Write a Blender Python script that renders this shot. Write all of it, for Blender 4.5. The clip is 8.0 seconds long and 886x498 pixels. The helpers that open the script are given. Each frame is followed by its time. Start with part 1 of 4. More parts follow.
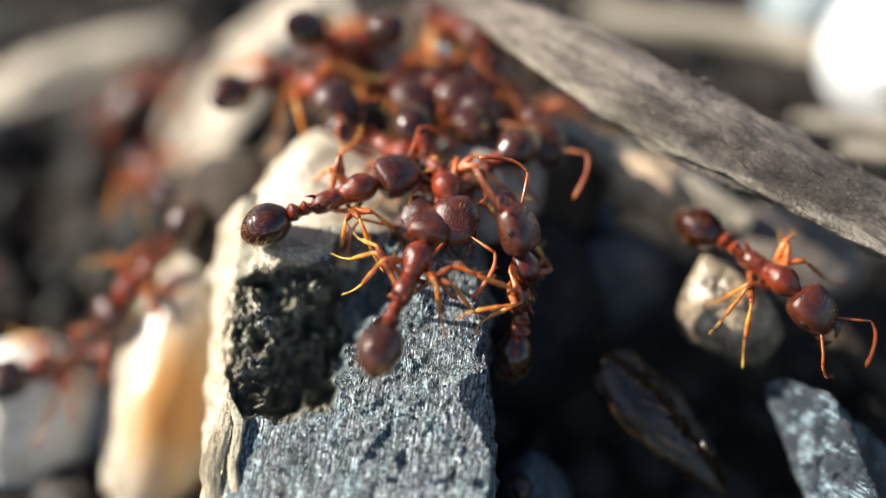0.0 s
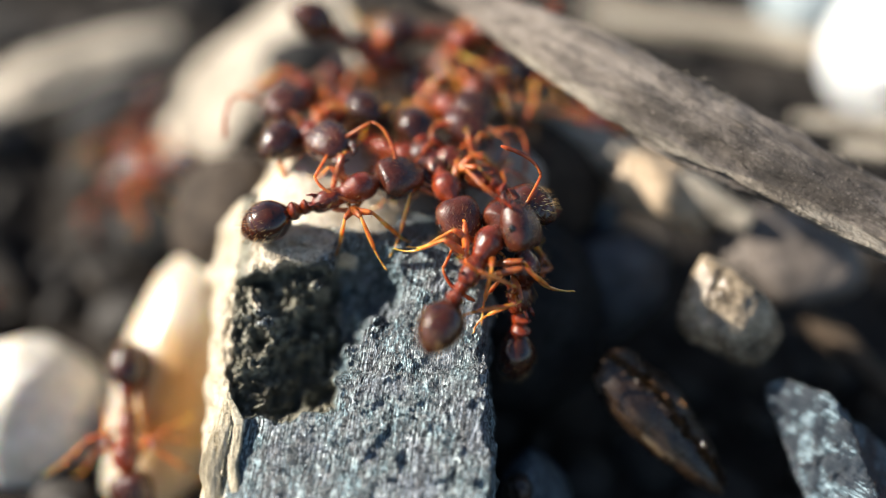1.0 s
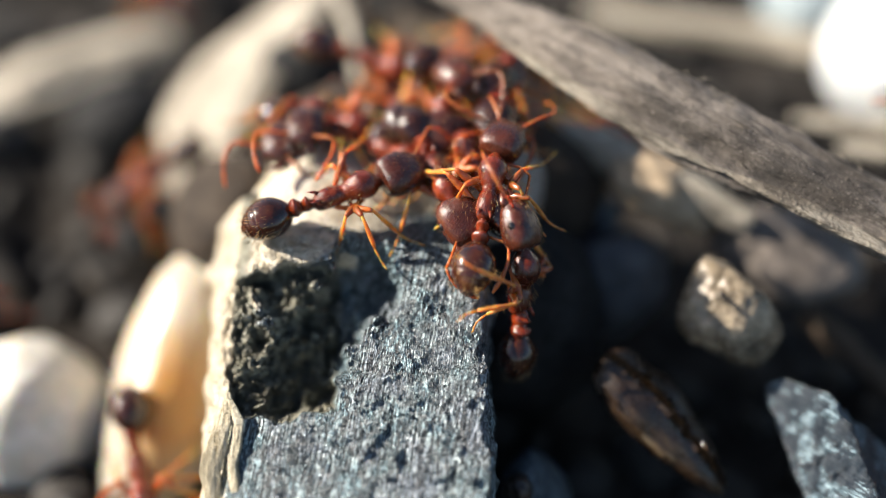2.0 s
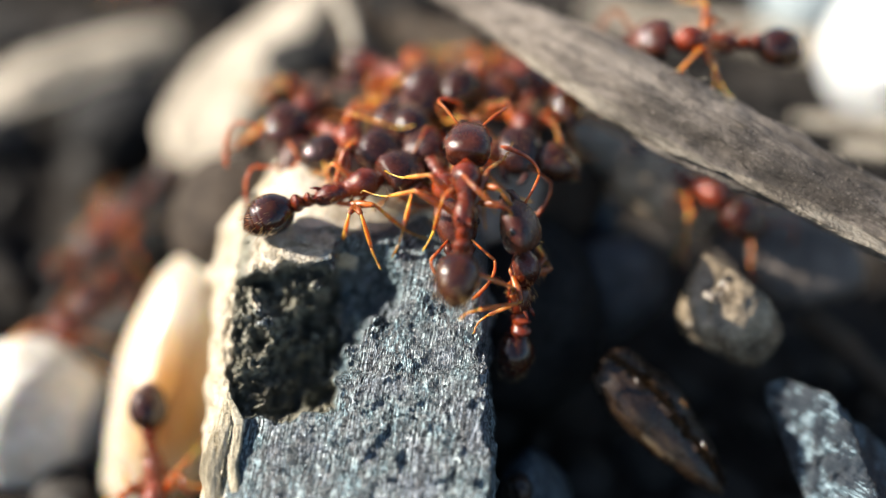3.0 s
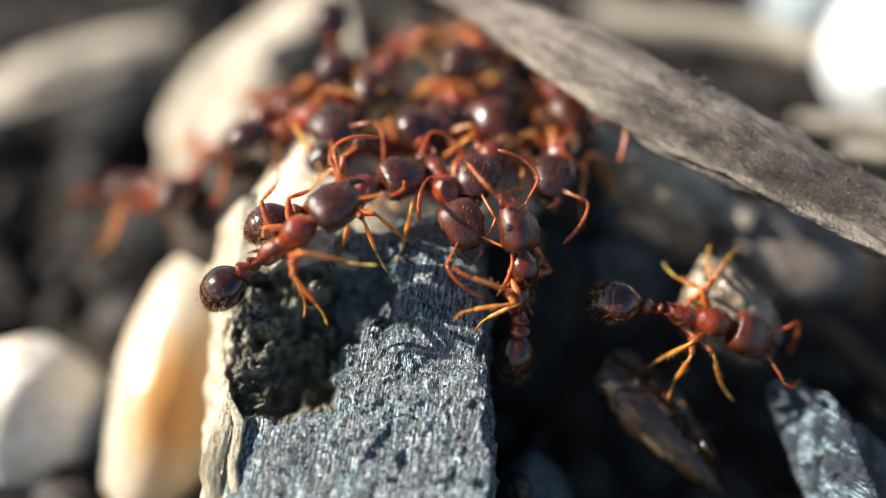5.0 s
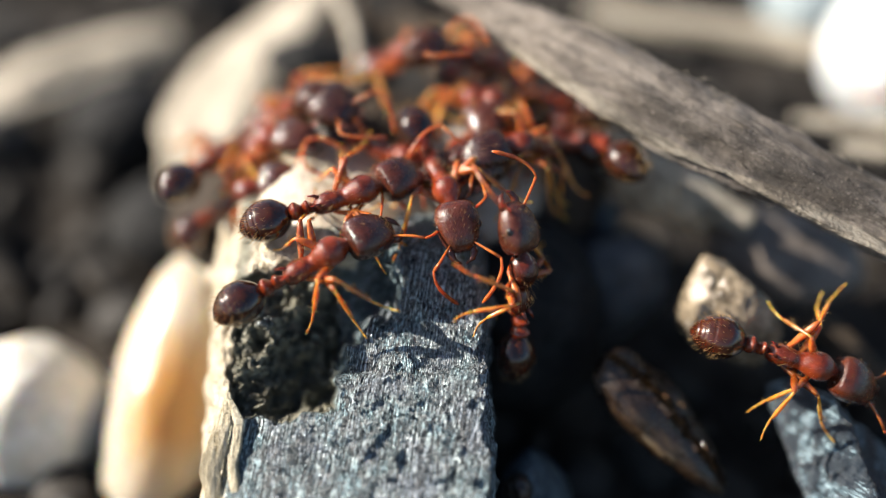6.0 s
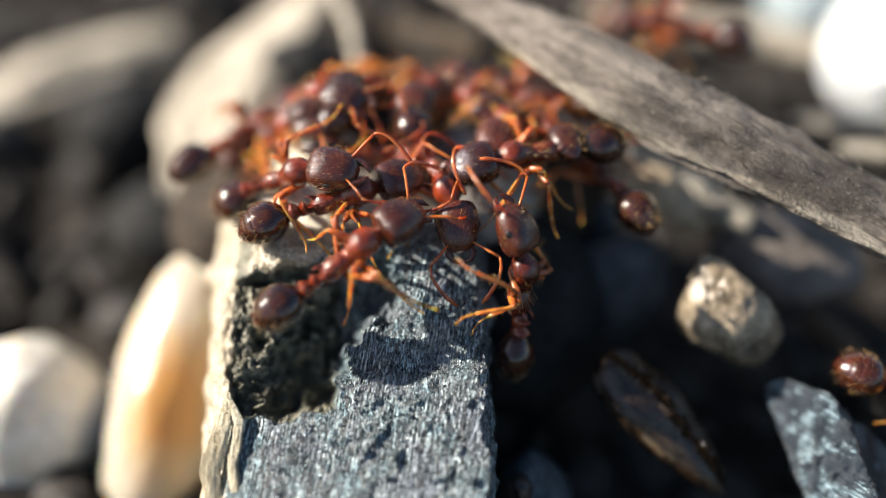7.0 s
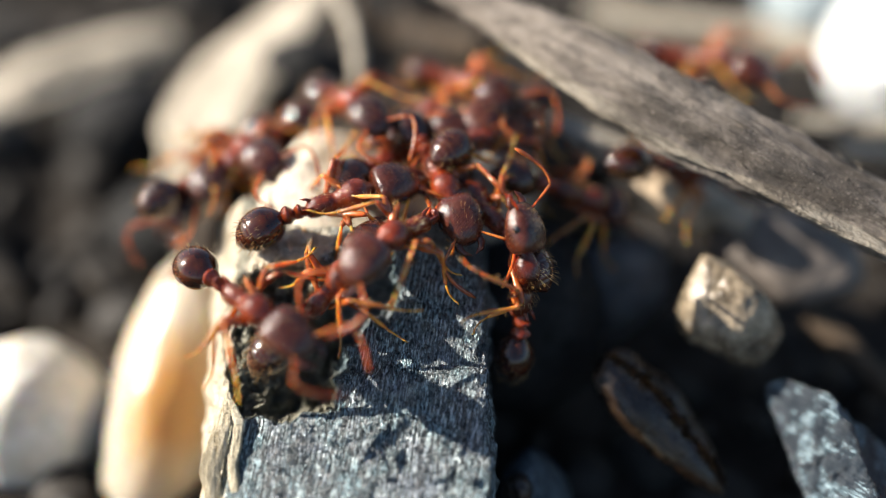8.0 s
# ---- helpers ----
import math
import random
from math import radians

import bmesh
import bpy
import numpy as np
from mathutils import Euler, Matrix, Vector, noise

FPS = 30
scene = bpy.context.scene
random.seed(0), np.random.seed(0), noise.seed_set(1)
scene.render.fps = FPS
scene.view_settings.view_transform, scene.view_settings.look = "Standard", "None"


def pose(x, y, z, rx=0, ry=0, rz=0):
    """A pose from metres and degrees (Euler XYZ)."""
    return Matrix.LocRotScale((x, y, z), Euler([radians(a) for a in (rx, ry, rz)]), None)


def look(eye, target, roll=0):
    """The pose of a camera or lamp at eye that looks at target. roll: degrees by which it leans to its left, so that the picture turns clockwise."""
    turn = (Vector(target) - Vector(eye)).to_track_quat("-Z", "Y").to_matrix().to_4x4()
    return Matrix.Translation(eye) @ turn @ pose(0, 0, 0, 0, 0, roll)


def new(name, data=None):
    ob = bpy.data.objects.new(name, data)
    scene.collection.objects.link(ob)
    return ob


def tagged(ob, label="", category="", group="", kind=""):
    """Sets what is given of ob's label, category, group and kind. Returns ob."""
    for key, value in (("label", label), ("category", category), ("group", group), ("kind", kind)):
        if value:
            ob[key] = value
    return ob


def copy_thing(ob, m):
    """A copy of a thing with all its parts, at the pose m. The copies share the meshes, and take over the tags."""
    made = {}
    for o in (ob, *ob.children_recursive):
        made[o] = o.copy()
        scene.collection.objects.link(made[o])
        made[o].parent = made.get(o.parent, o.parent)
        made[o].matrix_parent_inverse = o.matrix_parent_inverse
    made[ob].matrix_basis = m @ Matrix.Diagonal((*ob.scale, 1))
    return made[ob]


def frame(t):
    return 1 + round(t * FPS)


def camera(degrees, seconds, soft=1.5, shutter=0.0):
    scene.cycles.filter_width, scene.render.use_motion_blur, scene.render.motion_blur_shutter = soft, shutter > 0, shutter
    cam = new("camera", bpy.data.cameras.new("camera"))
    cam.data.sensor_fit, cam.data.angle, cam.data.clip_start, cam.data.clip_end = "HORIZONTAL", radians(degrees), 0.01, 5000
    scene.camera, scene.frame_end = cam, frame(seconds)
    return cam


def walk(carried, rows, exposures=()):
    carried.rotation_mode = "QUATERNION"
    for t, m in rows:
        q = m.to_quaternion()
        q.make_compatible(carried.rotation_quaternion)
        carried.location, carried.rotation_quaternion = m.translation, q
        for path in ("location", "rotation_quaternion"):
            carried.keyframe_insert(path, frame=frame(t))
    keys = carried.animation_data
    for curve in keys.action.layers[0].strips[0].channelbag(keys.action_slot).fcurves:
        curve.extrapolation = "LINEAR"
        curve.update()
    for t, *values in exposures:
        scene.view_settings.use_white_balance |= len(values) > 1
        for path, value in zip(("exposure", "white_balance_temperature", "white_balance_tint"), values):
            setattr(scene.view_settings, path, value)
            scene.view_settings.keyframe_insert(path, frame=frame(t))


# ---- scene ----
MM = 0.001


def mm(x, y, z, rx=0, ry=0, rz=0):
    """A pose from millimetres and degrees."""
    return pose(x * MM, y * MM, z * MM, rx, ry, rz)


# ---- camera: a macro lens held still over a heap of gravel ----
cam = camera(45, 8.0, soft=0.9)
still = look((0, -0.02263, 0.02263), (0, 0, 0))
walk(cam, [(0, still), (8.0, still)])
cam.data.dof.use_dof = True
cam.data.dof.focus_distance = 0.0317
cam.data.dof.aperture_fstop = 12.0

# ---- world, sun, exposure ----
SUN_WAY = Vector((-0.84, 0.12, 0.53)).normalized()
world = bpy.data.worlds.new("sky")
scene.world = world
world.use_nodes = True
sky = world.node_tree.nodes.new("ShaderNodeTexSky")
sky.sky_type = "NISHITA"
sky.sun_disc = False
sky.sun_elevation = math.asin(SUN_WAY.z)
sky.sun_rotation = math.atan2(SUN_WAY.x, SUN_WAY.y)
background = world.node_tree.nodes["Background"]
background.inputs["Strength"].default_value = 0.06
world.node_tree.links.new(sky.outputs[0], background.inputs[0])
sun = new("sun", bpy.data.lights.new("sun", "SUN"))
sun.data.energy = 5.0
sun.data.angle = radians(0.6)
sun.data.color = (1.0, 0.915, 0.8)
sun.matrix_basis = look(SUN_WAY, (0, 0, 0))
scene.view_settings.exposure = 1.28


# ---- materials ----
class Paint:
    """A small helper to write node materials; sizes in millimetres."""

    def __init__(self, name, rough=0.6, spec=0.5):
        self.mat = bpy.data.materials.new(name)
        self.mat.use_nodes = True
        self.tree = self.mat.node_tree
        self.bsdf = self.tree.nodes["Principled BSDF"]
        self.bsdf.inputs["Roughness"].default_value = rough
        self.bsdf.inputs["Specular IOR Level"].default_value = spec
        self.coords = self.node("ShaderNodeTexCoord").outputs["Object"]
        self.normal = None

    def node(self, kind, **sockets):
        n = self.tree.nodes.new(kind)
        return n

    def link(self, a, b):
        self.tree.links.new(a, b)

    def spot(self, stretch=(1, 1, 1), turn=(0, 0, 0)):
        m = self.node("ShaderNodeMapping")
        m.inputs["Scale"].default_value = [s / MM for s in stretch]
        m.inputs["Rotation"].default_value = [radians(a) for a in turn]
        self.link(self.coords, m.inputs["Vector"])
        return m.outputs[0]

    def noise(self, size, detail=4, stretch=(1, 1, 1), rough=0.6, turn=(0, 0, 0), distort=0.0):
        n = self.node("ShaderNodeTexNoise")
        n.inputs["Scale"].default_value = 1 / size
        n.inputs["Detail"].default_value = detail
        n.inputs["Roughness"].default_value = rough
        n.inputs["Distortion"].default_value = distort
        self.link(self.spot(stretch, turn), n.inputs["Vector"])
        return n.outputs["Fac"]

    def strands(self, size, long, turn, detail=5, rough=0.7):
        """Streaks that run along the x axis of a turned frame."""
        m = self.node("ShaderNodeMapping")
        m.vector_type = "TEXTURE"
        m.inputs["Scale"].default_value = [long * MM, MM, MM]
        m.inputs["Rotation"].default_value = [radians(a) for a in turn]
        self.link(self.coords, m.inputs["Vector"])
        n = self.node("ShaderNodeTexNoise")
        n.inputs["Scale"].default_value = 1 / size
        n.inputs["Detail"].default_value = detail
        n.inputs["Roughness"].default_value = rough
        self.link(m.outputs[0], n.inputs["Vector"])
        return n.outputs["Fac"]

    def cells(self, size, stretch=(1, 1, 1)):
        n = self.node("ShaderNodeTexVoronoi")
        n.inputs["Scale"].default_value = 1 / size
        self.link(self.spot(stretch), n.inputs["Vector"])
        return n.outputs["Distance"]

    def waves(self, size, distort=2.0, axis="Y", turn=(0, 0, 0), detail_scale=2.0):
        n = self.node("ShaderNodeTexWave")
        n.bands_direction = axis
        n.inputs["Scale"].default_value = 0.314 / size
        n.inputs["Distortion"].default_value = distort
        n.inputs["Detail"].default_value = 3
        n.inputs["Detail Scale"].default_value = detail_scale
        self.link(self.spot((1, 1, 1), turn), n.inputs["Vector"])
        return n.outputs["Fac"]

    def ramp(self, fac, *stops):
        r = self.node("ShaderNodeValToRGB")
        while len(r.color_ramp.elements) < len(stops):
            r.color_ramp.elements.new(0.5)
        for e, (at, col) in zip(r.color_ramp.elements, stops):
            e.position = at
            e.color = (*col, 1) if isinstance(col, tuple) else (col, col, col, 1)
        self.link(fac, r.inputs[0])
        return r.outputs[0]

    def mix(self, fac, a, b, how="MIX"):
        m = self.node("ShaderNodeMix")
        m.data_type, m.blend_type = "RGBA", how
        for socket, value in ((m.inputs[0], fac), (m.inputs[6], a), (m.inputs[7], b)):
            if isinstance(value, (int, float)):
                socket.default_value = value if socket == m.inputs[0] else (value, value, value, 1)
            elif isinstance(value, tuple):
                socket.default_value = (*value, 1)
            else:
                self.link(value, socket)
        return m.outputs[2]

    def random(self):
        return self.node("ShaderNodeObjectInfo").outputs["Random"]

    def island(self):
        return self.node("ShaderNodeNewGeometry").outputs["Random Per Island"]

    def colour(self, socket):
        self.link(socket, self.bsdf.inputs["Base Color"])

    def rough(self, socket):
        self.link(socket, self.bsdf.inputs["Roughness"])

    def bump(self, height, depth, strength=1.0):
        b = self.node("ShaderNodeBump")
        b.inputs["Distance"].default_value = depth * MM
        b.inputs["Strength"].default_value = strength
        self.link(height, b.inputs["Height"])
        if self.normal is not None:
            self.link(self.normal, b.inputs["Normal"])
        self.normal = b.outputs[0]
        self.link(self.normal, self.bsdf.inputs["Normal"])

    def glitter(self, size, amount, share):
        """Tilt the surface cell by cell, as small crystals do."""
        n = self.node("ShaderNodeTexVoronoi")
        n.inputs["Scale"].default_value = 1 / size
        self.link(self.spot(), n.inputs["Vector"])
        half = self.node("ShaderNodeVectorMath")
        half.operation = "SUBTRACT"
        half.inputs[1].default_value = (0.5, 0.5, 0.5)
        self.link(n.outputs["Color"], half.inputs[0])
        tilt = self.node("ShaderNodeVectorMath")
        tilt.operation = "MULTIPLY_ADD"
        tilt.inputs[1].default_value = (amount, amount, amount)
        self.link(half.outputs[0], tilt.inputs[0])
        self.link(self.normal, tilt.inputs[2])
        unit = self.node("ShaderNodeVectorMath")
        unit.operation = "NORMALIZE"
        self.link(tilt.outputs[0], unit.inputs[0])
        self.normal = unit.outputs[0]
        self.link(self.normal, self.bsdf.inputs["Normal"])
        pick = self.node("ShaderNodeSeparateColor")
        self.link(n.outputs["Color"], pick.inputs[0])
        return self.ramp(pick.outputs[1], (share, 0.0), (share + 0.06, 0.8))

    def under(self, weight, radius, scale=0.3):
        self.bsdf.inputs["Subsurface Weight"].default_value = weight
        self.bsdf.inputs["Subsurface Radius"].default_value = radius
        self.bsdf.inputs["Subsurface Scale"].default_value = scale * MM


def slate():
    p = Paint("dark_slate", 0.4, 0.9)
    crumbs = p.noise(0.08, 5, (1.0, 0.3, 0.3), 0.8, (0, 0, 18), 0.5)
    silk = p.strands(0.07, 13, (0, -37, 79))
    grain = p.mix(p.ramp(p.noise(2.4, 4), (0.36, 0.4), (0.52, 1.0)), crumbs, silk)
    pits = p.noise(0.26, 5, (1.0, 0.55, 0.55), 0.7, (0, 0, 14))
    blotch = p.noise(1.6, 4)
    base = p.ramp(grain, (0.42, (0.008, 0.012, 0.016)), (0.5, (0.06, 0.08, 0.092)), (0.58, (0.45, 0.54, 0.57)))
    base = p.mix(p.ramp(pits, (0.34, 0.7), (0.46, 0.0)), base, (0.02, 0.024, 0.026))
    base = p.mix(p.ramp(blotch, (0.45, 0.0), (0.62, 0.35)), base, (0.13, 0.165, 0.18))
    flakes = p.cells(0.05, (1.5, 0.5, 0.5))
    base = p.mix(p.ramp(flakes, (0.1, 0.7), (0.22, 0.0)), base, (0.52, 0.55, 0.55))
    hue = p.ramp(p.noise(1.1, 3), (0.38, (0.86, 1.02, 1.06)), (0.5, (1.0, 1.0, 0.98)), (0.64, (1.02, 0.97, 1.04)))
    base = p.mix(1.0, base, hue, "MULTIPLY")
    # olive weathered mineral in the old chip
    where = p.node("ShaderNodeSeparateXYZ")
    p.link(p.spot(), where.inputs[0])
    deep = p.node("ShaderNodeVectorMath")
    deep.operation = "DOT_PRODUCT"
    deep.inputs[1].default_value = (-0.04, -0.5, 0.865)
    p.link(p.spot(), deep.inputs[0])
    spans = []
    for value, low, high in ((where.outputs["X"], -0.7, -1.05), (deep.outputs["Value"], 4.4, 4.15)):
        span = p.node("ShaderNodeMapRange")
        span.inputs["From Min"].default_value = low
        span.inputs["From Max"].default_value = high
        p.link(value, span.inputs["Value"])
        spans.append(span.outputs[0])
    times = p.node("ShaderNodeMath")
    times.operation = "MULTIPLY"
    p.link(spans[0], times.inputs[0])
    p.link(spans[1], times.inputs[1])
    old = times.outputs[0]
    olive = p.ramp(p.noise(0.4, 6, (1, 1, 0.5), rough=0.7), (0.36, (0.09, 0.085, 0.062)), (0.62, (0.4, 0.385, 0.29)))
    base = p.mix(old, base, olive)
    # a pale weathered rind along the outer edge of the stone
    split = p.node("ShaderNodeSeparateXYZ")
    p.link(p.spot(), split.inputs[0])
    add = p.node("ShaderNodeMath")
    add.operation = "MULTIPLY_ADD"
    add.inputs[1].default_value = -0.9
    p.link(p.noise(0.7, 5), add.inputs[0])
    p.link(split.outputs["X"], add.inputs[2])
    rind = p.node("ShaderNodeMapRange")
    rind.inputs["From Min"].default_value = -4.56
    rind.inputs["From Max"].default_value = -4.44
    rind.inputs["To Min"].default_value = 1.0
    rind.inputs["To Max"].default_value = 0.0
    p.link(add.outputs[0], rind.inputs["Value"])
    crown = p.node("ShaderNodeVectorMath")
    crown.operation = "DOT_PRODUCT"
    crown.inputs[1].default_value = (-0.5, 0.02, 1.0)
    p.link(p.spot(), crown.inputs[0])
    ragged = p.node("ShaderNodeMath")
    ragged.operation = "MULTIPLY_ADD"
    ragged.inputs[1].default_value = 0.9
    p.link(p.noise(0.6, 5), ragged.inputs[0])
    p.link(crown.outputs["Value"], ragged.inputs[2])
    top = p.node("ShaderNodeMapRange")
    top.inputs["From Min"].default_value = 6.15
    top.inputs["From Max"].default_value = 6.3
    p.link(ragged.outputs[0], top.inputs["Value"])
    both = p.node("ShaderNodeMath")
    both.operation = "MAXIMUM"
    p.link(rind.outputs[0], both.inputs[0])
    fresh = p.node("ShaderNodeMath")
    fresh.operation = "MULTIPLY_ADD"
    fresh.use_clamp = True
    fresh.inputs[1].default_value = -1.0
    p.link(old, fresh.inputs[0])
    p.link(top.outputs[0], fresh.inputs[2])
    p.link(fresh.outputs[0], both.inputs[1])
    cream = p.ramp(p.noise(0.35, 5), (0.35, (0.42, 0.33, 0.2)), (0.58, (0.68, 0.6, 0.46)))
    p.colour(p.mix(both.outputs[0], base, cream))
    p.rough(p.ramp(grain, (0.35, 0.6), (0.65, 0.26)))
    p.bump(pits, 0.11)
    p.bump(grain, 0.12)
    p.bump(flakes, 0.045)
    flash = p.glitter(0.085, 0.9, 0.7)
    p.link(p.mix(both.outputs[0], flash, 0.0), p.bsdf.inputs["Metallic"])
    return p.mat


def stone_paint(name, dark, light, size=0.8, rough=0.6, glow=0.0, relief=0.06, grit=0.0, spec=0.5):
    p = Paint(name, rough, spec)
    base = p.ramp(p.noise(size, 6), (0.32, dark), (0.66, light))
    base = p.mix(p.ramp(p.noise(size * 0.16, 4), (0.45, 0.0), (0.7, 0.6)), base, tuple(c * 0.55 for c in dark))
    p.colour(base)
    if glow:
        p.under(glow, (1.0, 0.62, 0.3), 1.2)
    p.rough(p.ramp(p.noise(size * 0.4, 4), (0.3, min(1, rough + 0.18)), (0.7, max(0.1, rough - 0.15))))
    p.bump(p.noise(size * 0.6, 6), relief)
    p.bump(p.noise(size * 0.09, 4), relief * 0.3 + grit)
    return p.mat


def streak_paint():
    p = Paint("streaked_slate", 0.3, 0.8)
    lines = p.strands(0.06, 18, (0, -6, -46))
    patch = p.noise(0.9, 5, rough=0.65)
    # striations, their pale end brightened to stand in for sheen
    base = p.ramp(lines, (0.4, (0.012, 0.02, 0.028)), (0.5, (0.07, 0.12, 0.15)), (0.6, (0.44, 0.58, 0.64)))
    # near-black patches partly stand in for the shadows of passing ants
    p.colour(p.mix(p.ramp(patch, (0.42, 0.0), (0.49, 0.95)), base, (0.012, 0.02, 0.032)))
    p.bump(patch, 0.3)
    p.bump(lines, 0.14)
    return p.mat


def amber_paint():
    p = Paint("amber_pebble", 0.28, 0.5)
    # amber core to pale rim: light glowing through the pebble, painted by distance
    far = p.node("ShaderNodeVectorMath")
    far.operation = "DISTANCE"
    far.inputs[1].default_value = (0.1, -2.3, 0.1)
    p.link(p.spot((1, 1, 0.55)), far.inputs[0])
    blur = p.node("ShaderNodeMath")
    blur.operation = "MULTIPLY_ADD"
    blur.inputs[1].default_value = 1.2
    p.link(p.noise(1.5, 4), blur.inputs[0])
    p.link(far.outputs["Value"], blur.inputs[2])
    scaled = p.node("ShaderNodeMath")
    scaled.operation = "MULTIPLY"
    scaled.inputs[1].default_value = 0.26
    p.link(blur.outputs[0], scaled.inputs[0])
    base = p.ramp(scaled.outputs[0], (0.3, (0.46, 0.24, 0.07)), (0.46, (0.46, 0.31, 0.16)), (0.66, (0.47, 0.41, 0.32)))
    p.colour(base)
    p.under(0.6, (1.0, 0.55, 0.2), 1.6)
    p.bump(p.noise(0.5, 5), 0.04)
    return p.mat


def wood_paint(name, dark, light, fibre=0.12, rough=0.75):
    p = Paint(name, rough, 0.35)
    fibres = p.noise(fibre * 0.6, 6, (0.07, 1, 1), 0.75, distort=0.6)
    streaks = p.noise(fibre * 2.4, 5, (0.12, 1, 1), 0.7)
    specks = p.noise(fibre * 0.7, 4)
    base = p.ramp(fibres, (0.36, tuple(c * 0.35 for c in dark)), (0.47, dark), (0.57, light))
    base = p.mix(p.ramp(streaks, (0.4, 0.0), (0.62, 0.6)), base, tuple(min(1, c * 1.15) for c in light))
    base = p.mix(p.ramp(p.noise(2.2, 5, (0.5, 1, 1)), (0.46, 0.0), (0.62, 0.8)), base, tuple(c * 0.5 for c in dark))
    base = p.mix(p.ramp(specks, (0.58, 0.0), (0.7, 0.6)), base, tuple(min(1, c * 1.5) for c in light))
    p.colour(base)
    p.bump(streaks, 0.24)
    p.bump(fibres, 0.09)
    p.bump(specks, 0.12)
    p.bump(p.noise(0.5, 5, (0.5, 1, 1)), 0.16)
    return p.mat


def husk_paint():
    p = Paint("seed_husk", 0.22, 0.6)
    ribs = p.noise(0.3, 4, (0.12, 1, 1))
    base = p.ramp(ribs, (0.4, (0.014, 0.008, 0.005)), (0.62, (0.05, 0.028, 0.014)), (0.74, (0.26, 0.19, 0.11)))
    p.colour(base)
    p.rough(p.ramp(p.noise(0.5, 4), (0.3, 0.15), (0.7, 0.45)))
    p.under(0.35, (1.0, 0.5, 0.2), 0.5)
    p.bump(ribs, 0.12)
    return p.mat


def soil_paint():
    p = Paint("soil", 0.9, 0.3)
    base = p.ramp(p.noise(1.4, 7, rough=0.7), (0.35, (0.009, 0.0075, 0.006)), (0.68, (0.034, 0.027, 0.021)))
    p.colour(p.mix(p.ramp(p.noise(40, 4), (0.4, 0.0), (0.7, 0.5)), base, (0.05, 0.04, 0.03)))
    p.bump(p.noise(0.5, 6), 0.3)
    return p.mat


def grit_paint():
    p = Paint("grit", 0.7, 0.4)
    base = p.ramp(p.island(), (0.0, (0.008, 0.008, 0.008)), (0.5, (0.018, 0.015, 0.0125)), (0.9, (0.036, 0.029, 0.022)), (1.0, (0.13, 0.105, 0.078)))
    p.colour(p.mix(p.noise(0.3, 4), base, (0.026, 0.023, 0.02)))
    p.bump(p.noise(0.25, 5), 0.06)
    return p.mat


def shell_paint(name, dark, light, rough, bristled=0.0, ribs=0.0, glow=0.25, cycle=0.075):
    p = Paint(name, rough, 0.28)
    p.bsdf.inputs["Coat Weight"].default_value = 1.0
    p.bsdf.inputs["Coat Roughness"].default_value = 0.035
    tone = p.noise(0.5, 4)
    base = p.ramp(tone, (0.3, dark), (0.7, light))
    shade = p.ramp(p.random(), (0.0, (0.5, 0.46, 0.46)), (1.0, (1.25, 1.15, 1.1)))
    p.colour(p.mix(1.0, base, shade, "MULTIPLY"))
    if glow:
        p.under(glow, (1.0, 0.4, 0.1) if glow > 0.65 else (1.0, 0.22, 0.05), 0.45)
    if ribs:
        p.bump(p.waves(cycle, 6.0, "Y", detail_scale=1.6), ribs)
    p.bump(p.noise(0.09, 5, rough=0.7), 0.006 + bristled)
    if bristled:
        # fine granules that break up the gloss
        p.bump(p.noise(0.035, 3, rough=0.7), 0.004)
        p.bump(p.cells(0.055), 0.004)
        p.link(p.normal, p.bsdf.inputs["Coat Normal"])
        p.bsdf.inputs["Coat Roughness"].default_value = 0.05
    p.rough(p.ramp(p.noise(0.2, 4), (0.35, rough + 0.12), (0.65, max(0.08, rough - 0.06))))
    return p.mat


SLATE = slate()
CREAM = stone_paint("cream_stone", (0.43, 0.36, 0.25), (0.72, 0.65, 0.53), 1.2, 0.55, 0.15)
WHITE = stone_paint("white_quartz", (0.68, 0.62, 0.5), (0.85, 0.83, 0.78), 1.8, 0.4, 0.3)
VEINED = stone_paint("veined_quartz", (0.4, 0.45, 0.5), (0.82, 0.82, 0.8), 1.5, 0.4, 0.2)
HAZE = stone_paint("blue_pale_stone", (0.16, 0.2, 0.22), (0.36, 0.42, 0.44), 1.2, 0.5)
GREY = stone_paint("grey_stone", (0.2, 0.18, 0.165), (0.42, 0.38, 0.34), 1.1, 0.65)
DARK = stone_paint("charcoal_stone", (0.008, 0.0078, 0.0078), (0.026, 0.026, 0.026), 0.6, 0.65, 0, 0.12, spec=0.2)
INDIGO = stone_paint("indigo_stone", (0.03, 0.034, 0.04), (0.12, 0.13, 0.145), 0.7, 0.5, 0, 0.14)
TAUPE = stone_paint("taupe_stone", (0.09, 0.075, 0.064), (0.24, 0.2, 0.168), 1.0, 0.7)
# umber for the heap stones, with the shade among the ants darkened in
SHADE = stone_paint("shaded_umber_stone", (0.022, 0.017, 0.014), (0.075, 0.058, 0.044), 0.9, 0.75, 0, 0.1, spec=0.15)
BLUE = stone_paint("blue_grey_stone", (0.03, 0.045, 0.055), (0.13, 0.17, 0.2), 0.5, 0.3, 0, 0.16)
SAND = stone_paint("sand_stone", (0.3, 0.22, 0.14), (0.62, 0.48, 0.33), 0.9, 0.6)
TAN = stone_paint("tan_pebble", (0.06, 0.046, 0.03), (0.45, 0.36, 0.25), 0.9, 0.16, 0.05, 0.05)
AMBER = amber_paint()
STREAK = streak_paint()
